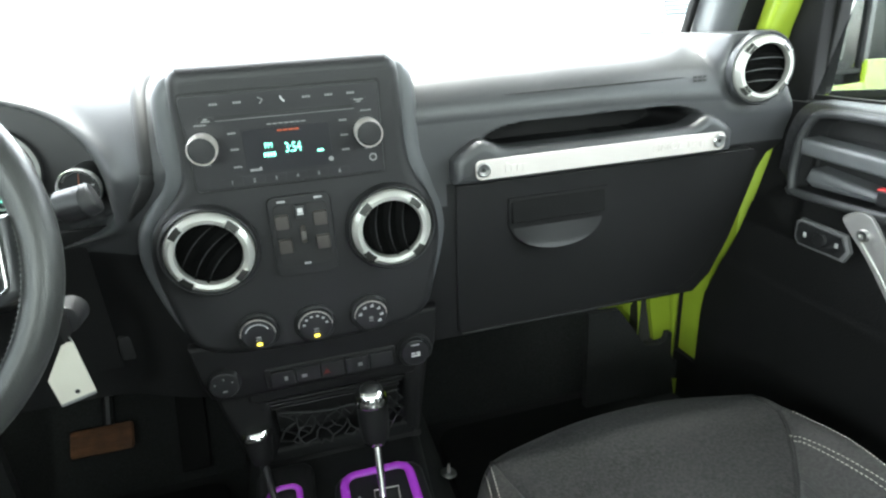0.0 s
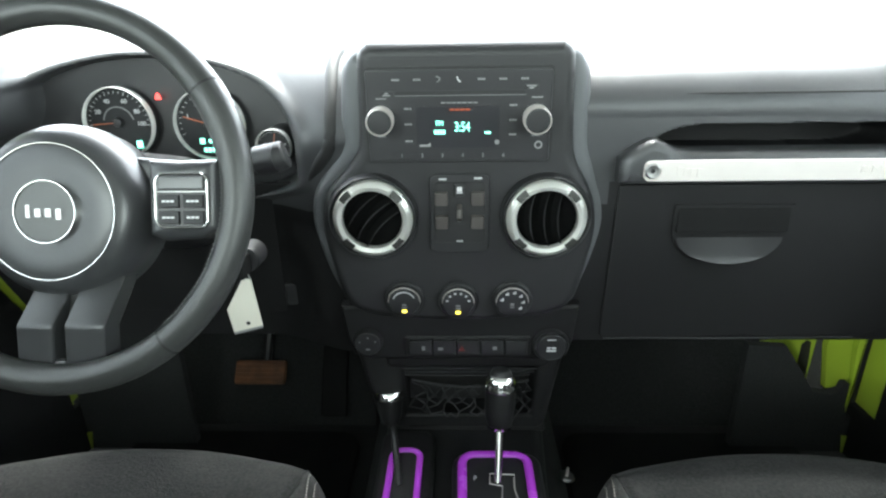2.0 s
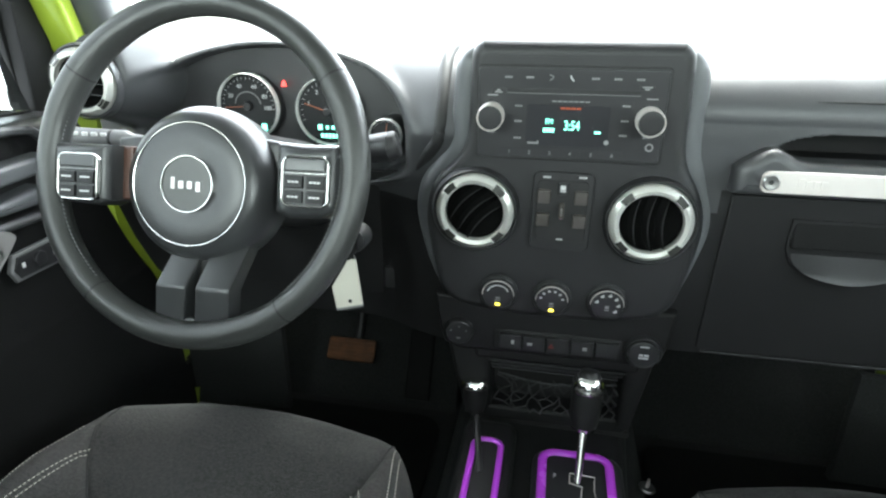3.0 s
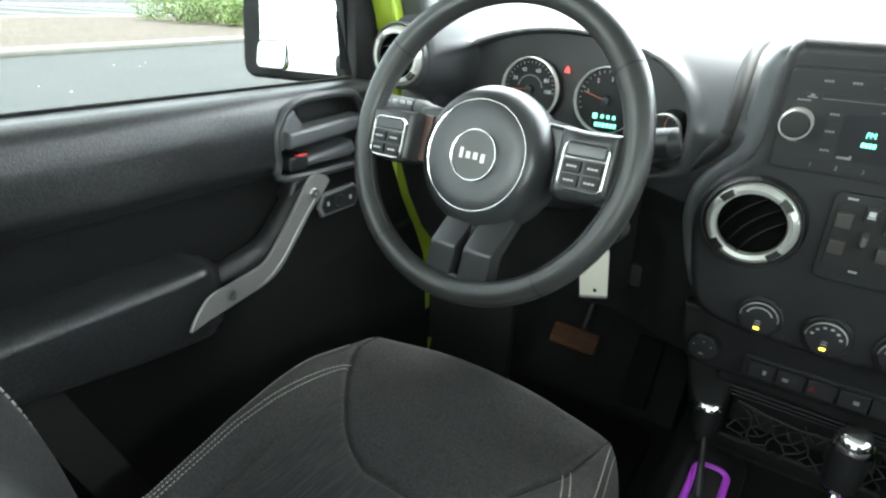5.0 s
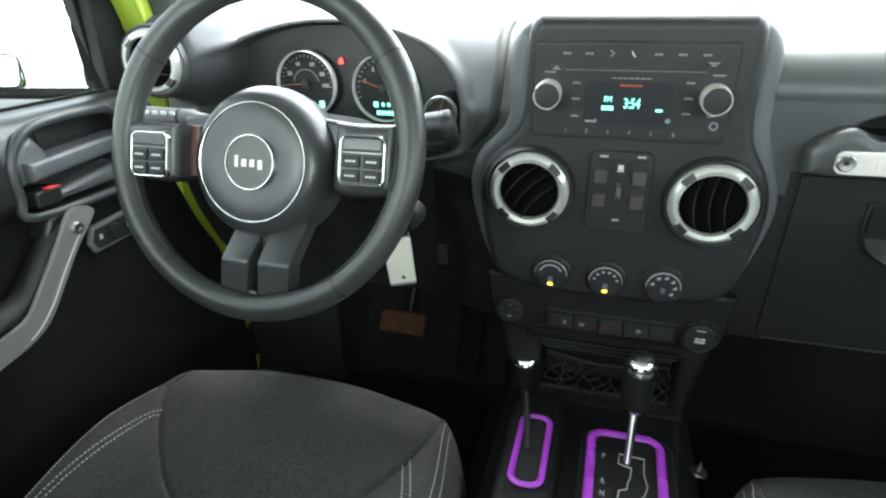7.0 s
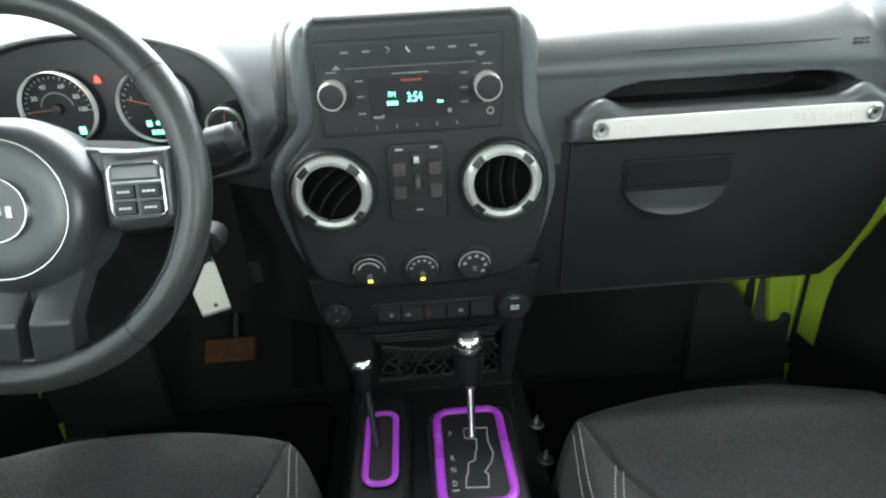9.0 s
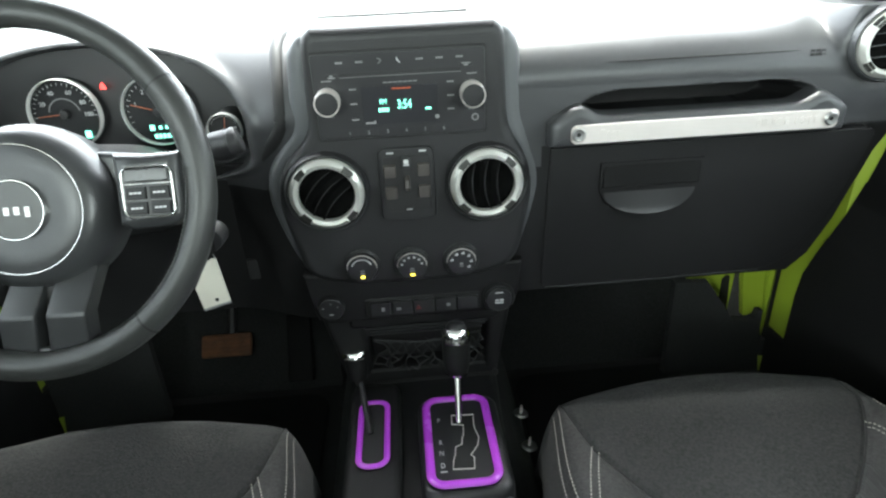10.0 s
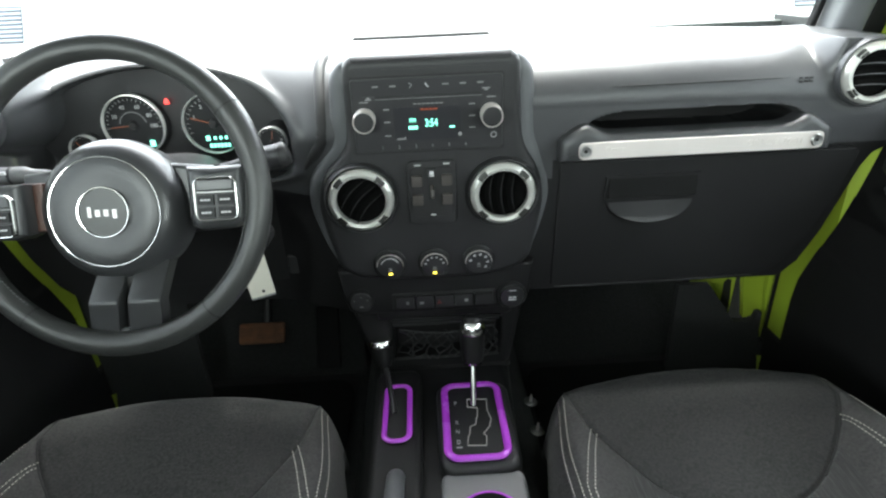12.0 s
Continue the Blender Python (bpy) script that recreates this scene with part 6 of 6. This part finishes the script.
# ---- pillars, windscreen, roof ----
def pillar_bar(low, high, wide, deep, long, bevel):
    """A bar leaning back along the windscreen's edge."""
    a, b = Vector(low), Vector(high)
    return moved(bx((0, 0, 0), (wide, deep, long), bevel, 3), Matrix.Translation((a + b) / 2) @ (b - a).to_track_quat("Z", "Y").to_matrix().to_4x4())


for s in (-1, 1):
    pl = thing("windscreen_pillar", "lime green windscreen pillar with dark inner trim", "pillar", (s * 0.75, 0.3, 1.37), group="windscreen pillars")
    part("pillar_body", pillar_bar((s * 0.772, 0.175, 1.32), (s * 0.747, 0.005, 1.78), 0.048, 0.032, 0.50, 0.008), M_GREEN, pl, "lime green outer pillar")
    x = 0.741 if s < 0 else 0.711
    # Paler grey puts the sky's light on the trim into its colour.
    part("pillar_trim", pillar_bar((s * x, 0.235, 1.34), (s * (x - 0.025), 0.06, 1.78), 0.064 if s < 0 else 0.050, 0.08, 0.50, 0.018), M_FLANK, pl, "inner trim, sky light painted in paler grey")
    x = 0.750 if s < 0 else 0.764
    part("pillar_inner", pillar_bar((s * x, 0.225, 1.33), (s * (x - 0.024), 0.05, 1.78), 0.052 if s < 0 else 0.040, 0.05, 0.50, 0.010), M_GREEN, pl, "lime green inner pillar")
    if s > 0:
        # Seal drawn wider than itself; the extra black paints shade on the green.
        part("pillar_seal_shade", pillar_bar((0.745, 0.222, 1.33), (0.721, 0.047, 1.78), 0.036, 0.05, 0.50, 0.006), M_RUBBER, pl, "black rubber seal, widened to paint the shaded green")
    x = 0.752 if s < 0 else 0.682
    part("glass_edge", pillar_bar((s * x, 0.262, 1.36), (s * (x - 0.023), 0.085, 1.78), 0.018 if s < 0 else 0.010, 0.02, 0.48, 0.004), M_RUBBER, pl, "black glass edge")
ws = prism([(-0.76, 0), (0.76, 0), (0.73, 0.47), (-0.73, 0.47)], 0.005, m=pose(0, 0.375, 1.345, 64.5, 0, 0))
win = solid("window_1", ws, M_GLASS, "clear flat windscreen over the dashboard", "windscreen", "structure")
win.visible_shadow = False
solid("trim_cowl", bx((0, 0.50, 1.312), (1.62, 0.10, 0.03), 0.01), M_BLACK, "black cowl below the windscreen", "cowl", "structure")
solid("ceiling", bx((0, -0.94, 1.79), (1.66, 2.26, 0.06), 0.0), M_HEADLINER, "grey headliner under the hard top", "ceiling", "structure")
solid("wall_tailgate", bx((0, -2.05, 0.95), (1.60, 0.05, 0.70), 0.0), M_DOOR, "black lower tailgate wall", "wall", "structure")
for s, nm in ((-1, "wall_left"), (1, "wall_right")):
    solid(nm, bx((s * 0.775, -1.56, 0.95), (0.05, 1.02, 0.70), 0.0), M_DOOR, "black rear side trim wall", "wall", "structure")
    sk = solid("trim_quarter", bx((s * 0.812, -1.56, 0.96), (0.018, 1.02, 0.68), 0.003), M_GREEN, "lime green rear quarter panel", "body panel", "structure")
    solid("window_2" if s < 0 else "window_3", bx((s * 0.79, -1.55, 1.59), (0.006, 1.0, 0.60)), M_TINT, "dark tinted rear side glass", "window", "structure")
    for py in (-1.06, -2.02):
        solid("trim_pillar", bx((s * 0.78, py, 1.59), (0.06, 0.07, 0.60), 0.0), M_BLACK, "black roof pillar", "pillar", "structure")
solid("window_4", bx((0, -2.05, 1.59), (1.55, 0.006, 0.60)), M_TINT, "dark tinted tailgate glass", "window", "structure")
for s in (-1, 1):
    solid("wall_footwell_left" if s < 0 else "wall_footwell_right", bx((s * 0.825, 0.45, 0.97), (0.03, 0.28, 0.80)), M_DEEP, "black footwell side wall", "wall", "structure")
    stk = thing("windscreen_sticker", "small striped blue-grey sticker in the windscreen corner", "sticker", (s * 0.70, 0.33, 1.40), group="windscreen stickers")
    sm = facing(s * 0.700 - (0.024 if s < 0 else 0.0), 0.318, 1.432, 24)
    part("paper", prism(rrect(0.050, 0.066, 0.004, 3), 0.001, m=sm), mat("sticker_ink", (0.032, 0.040, 0.048), 0.5), stk)
    for k in range(8):
        part("stripe", bars([(0, -0.027 + 0.0077 * k, 0.046, 0.0030)], sm @ Matrix.Translation((0, 0, 0.001))), M_SIDING, stk)

# ---- outside ----
solid("ground", bx((0, 0, -0.05), (1200, 1200, 0.1)), M_ASPHALT, "dark asphalt car park reaching into the distance", "asphalt", "structure")
KD = Vector((-0.215, 0.977, 0)).normalized()
KN = Vector((-KD.y, KD.x, 0))
K0 = Vector((-14.75, 4.5, 0))


def strip(a, b, z0, z1, n0, n1, material, name, label, cat, bev=0.0):
    """A long bar along the kerb line, n0 to n1 behind it."""
    m = Matrix(((KD.x, KN.x, 0, K0.x), (KD.y, KN.y, 0, K0.y), (0, 0, 1, 0), (0, 0, 0, 1)))
    return solid(name, bx(((a + b) / 2, (n0 + n1) / 2, (z0 + z1) / 2), (b - a, n1 - n0, z1 - z0), bev, 2, m), material, label, cat, "structure")


kerb = strip(-30, 40, -0.02, 0.15, 0.0, 0.55, M_KERB, "kerb", "pale worn concrete kerb along the planting bed", "kerb", 0.05)
bed = strip(-30, 40, -0.02, 0.13, 0.55, 14.5, M_MULCH, "ground_bed", "brown mulch planting bed behind the kerb", "planting bed")
strip(-30, 40, -0.02, 0.15, 14.5, 14.9, M_KERB, "kerb", "pale concrete kerb on the far side of the bed", "kerb", 0.05)
strip(-40, 60, 0.0, 0.006, 15.6, 16.0, M_WHITEPAINT, "road_line", "white painted line on the asphalt", "road marking")
strip(-40, 60, 0.0, 0.006, 40.0, 40.8, M_WHITEPAINT, "road_line", "white painted line on the asphalt", "road marking")
for k in range(9):
    strip(-6 + 5 * k, -5.8 + 5 * k, 0.0, 0.006, 16.0, 40.0, M_WHITEPAINT, "road_line", "white painted parking bay line", "road marking")


def shrub(c, r, h, seed):
    rng = random.Random(seed)
    th = thing("bush", "low green leafy shrub in the mulch bed", "bush", c, group="shrubs in the bed")
    tw = bmesh.new()
    for i in range(9):
        a = rng.uniform(0, 6.28)
        e = Vector(c) + Vector((math.cos(a) * r * 0.7, math.sin(a) * r * 0.7, h * rng.uniform(0.5, 0.9)))
        tw = joined(tw, tube([c, Vector(c).lerp(e, 0.5) + Vector((0, 0, 0.08)), e], [0.02, 0.012, 0.004], 5))
    part("twigs", tw, M_TWIG, th)
    n = 4200
    u = np.array([[rng.gauss(0, 1) for _ in range(3)] for _ in range(n)])
    u /= np.linalg.norm(u, axis=1)[:, None]
    lump = np.array([1 + 0.28 * math.sin(5 * p[0] + seed) * math.cos(4 * p[1]) + 0.15 * math.sin(9 * p[2] + 3 * p[0]) for p in u])
    rad = lump * np.array([rng.uniform(0.55, 1.0) ** 0.5 for _ in range(n)])
    pos = np.array(c) + np.stack([u[:, 0] * r * rad, u[:, 1] * r * rad, np.abs(u[:, 2]) * h * rad + 0.05], -1)
    verts, faces = [], []
    for i, p in enumerate(pos):
        d = Vector(u[i]) + Vector((rng.uniform(-1, 1), rng.uniform(-1, 1), rng.uniform(-0.3, 1)))
        d.normalize()
        w = d.cross(Vector((rng.uniform(-1, 1), rng.uniform(-1, 1), 1))).normalized()
        L = rng.uniform(0.07, 0.14)
        k = len(verts)
        q = Vector(p)
        verts += [q, q + d * L * 0.5 + w * L * 0.28, q + d * L, q + d * L * 0.5 - w * L * 0.28]
        faces.append((k, k + 1, k + 2, k + 3))
    me = bpy.data.meshes.new("leaves")
    me.from_pydata(verts, [], faces)
    tagged(part("leaves", me, M_LEAF, th), kind="stuff")


def along(a, n, z=0.13):
    p = K0 + KD * a + KN * n
    return (p.x, p.y, z)


for i, (a, n, r, h) in enumerate(((12.9, 4.4, 1.3, 1.3), (13.2, 6.8, 1.5, 1.5), (13.5, 9.3, 1.6, 1.6), (15.4, 5.2, 1.6, 1.6), (16.0, 8.0, 1.8, 1.8), (18.2, 6.2, 1.8, 1.8))):
    shrub(along(a, n), r, h, 11 + i)

# pale specks of litter on the asphalt
for i, (x, y) in enumerate(((-12.3, 5.3), (-11.9, 5.6), (-12.4, 6.0), (-9.4, 3.2), (-8.0, 2.2), (-10.2, 3.1))):
    solid("litter", prism(circle(0.018, 8), 0.012, 0.004, 1, Matrix.Translation((x, y, 0.001))), M_WHITEPAINT, "small pale scrap of litter on asphalt", "litter", group="scraps on the asphalt")
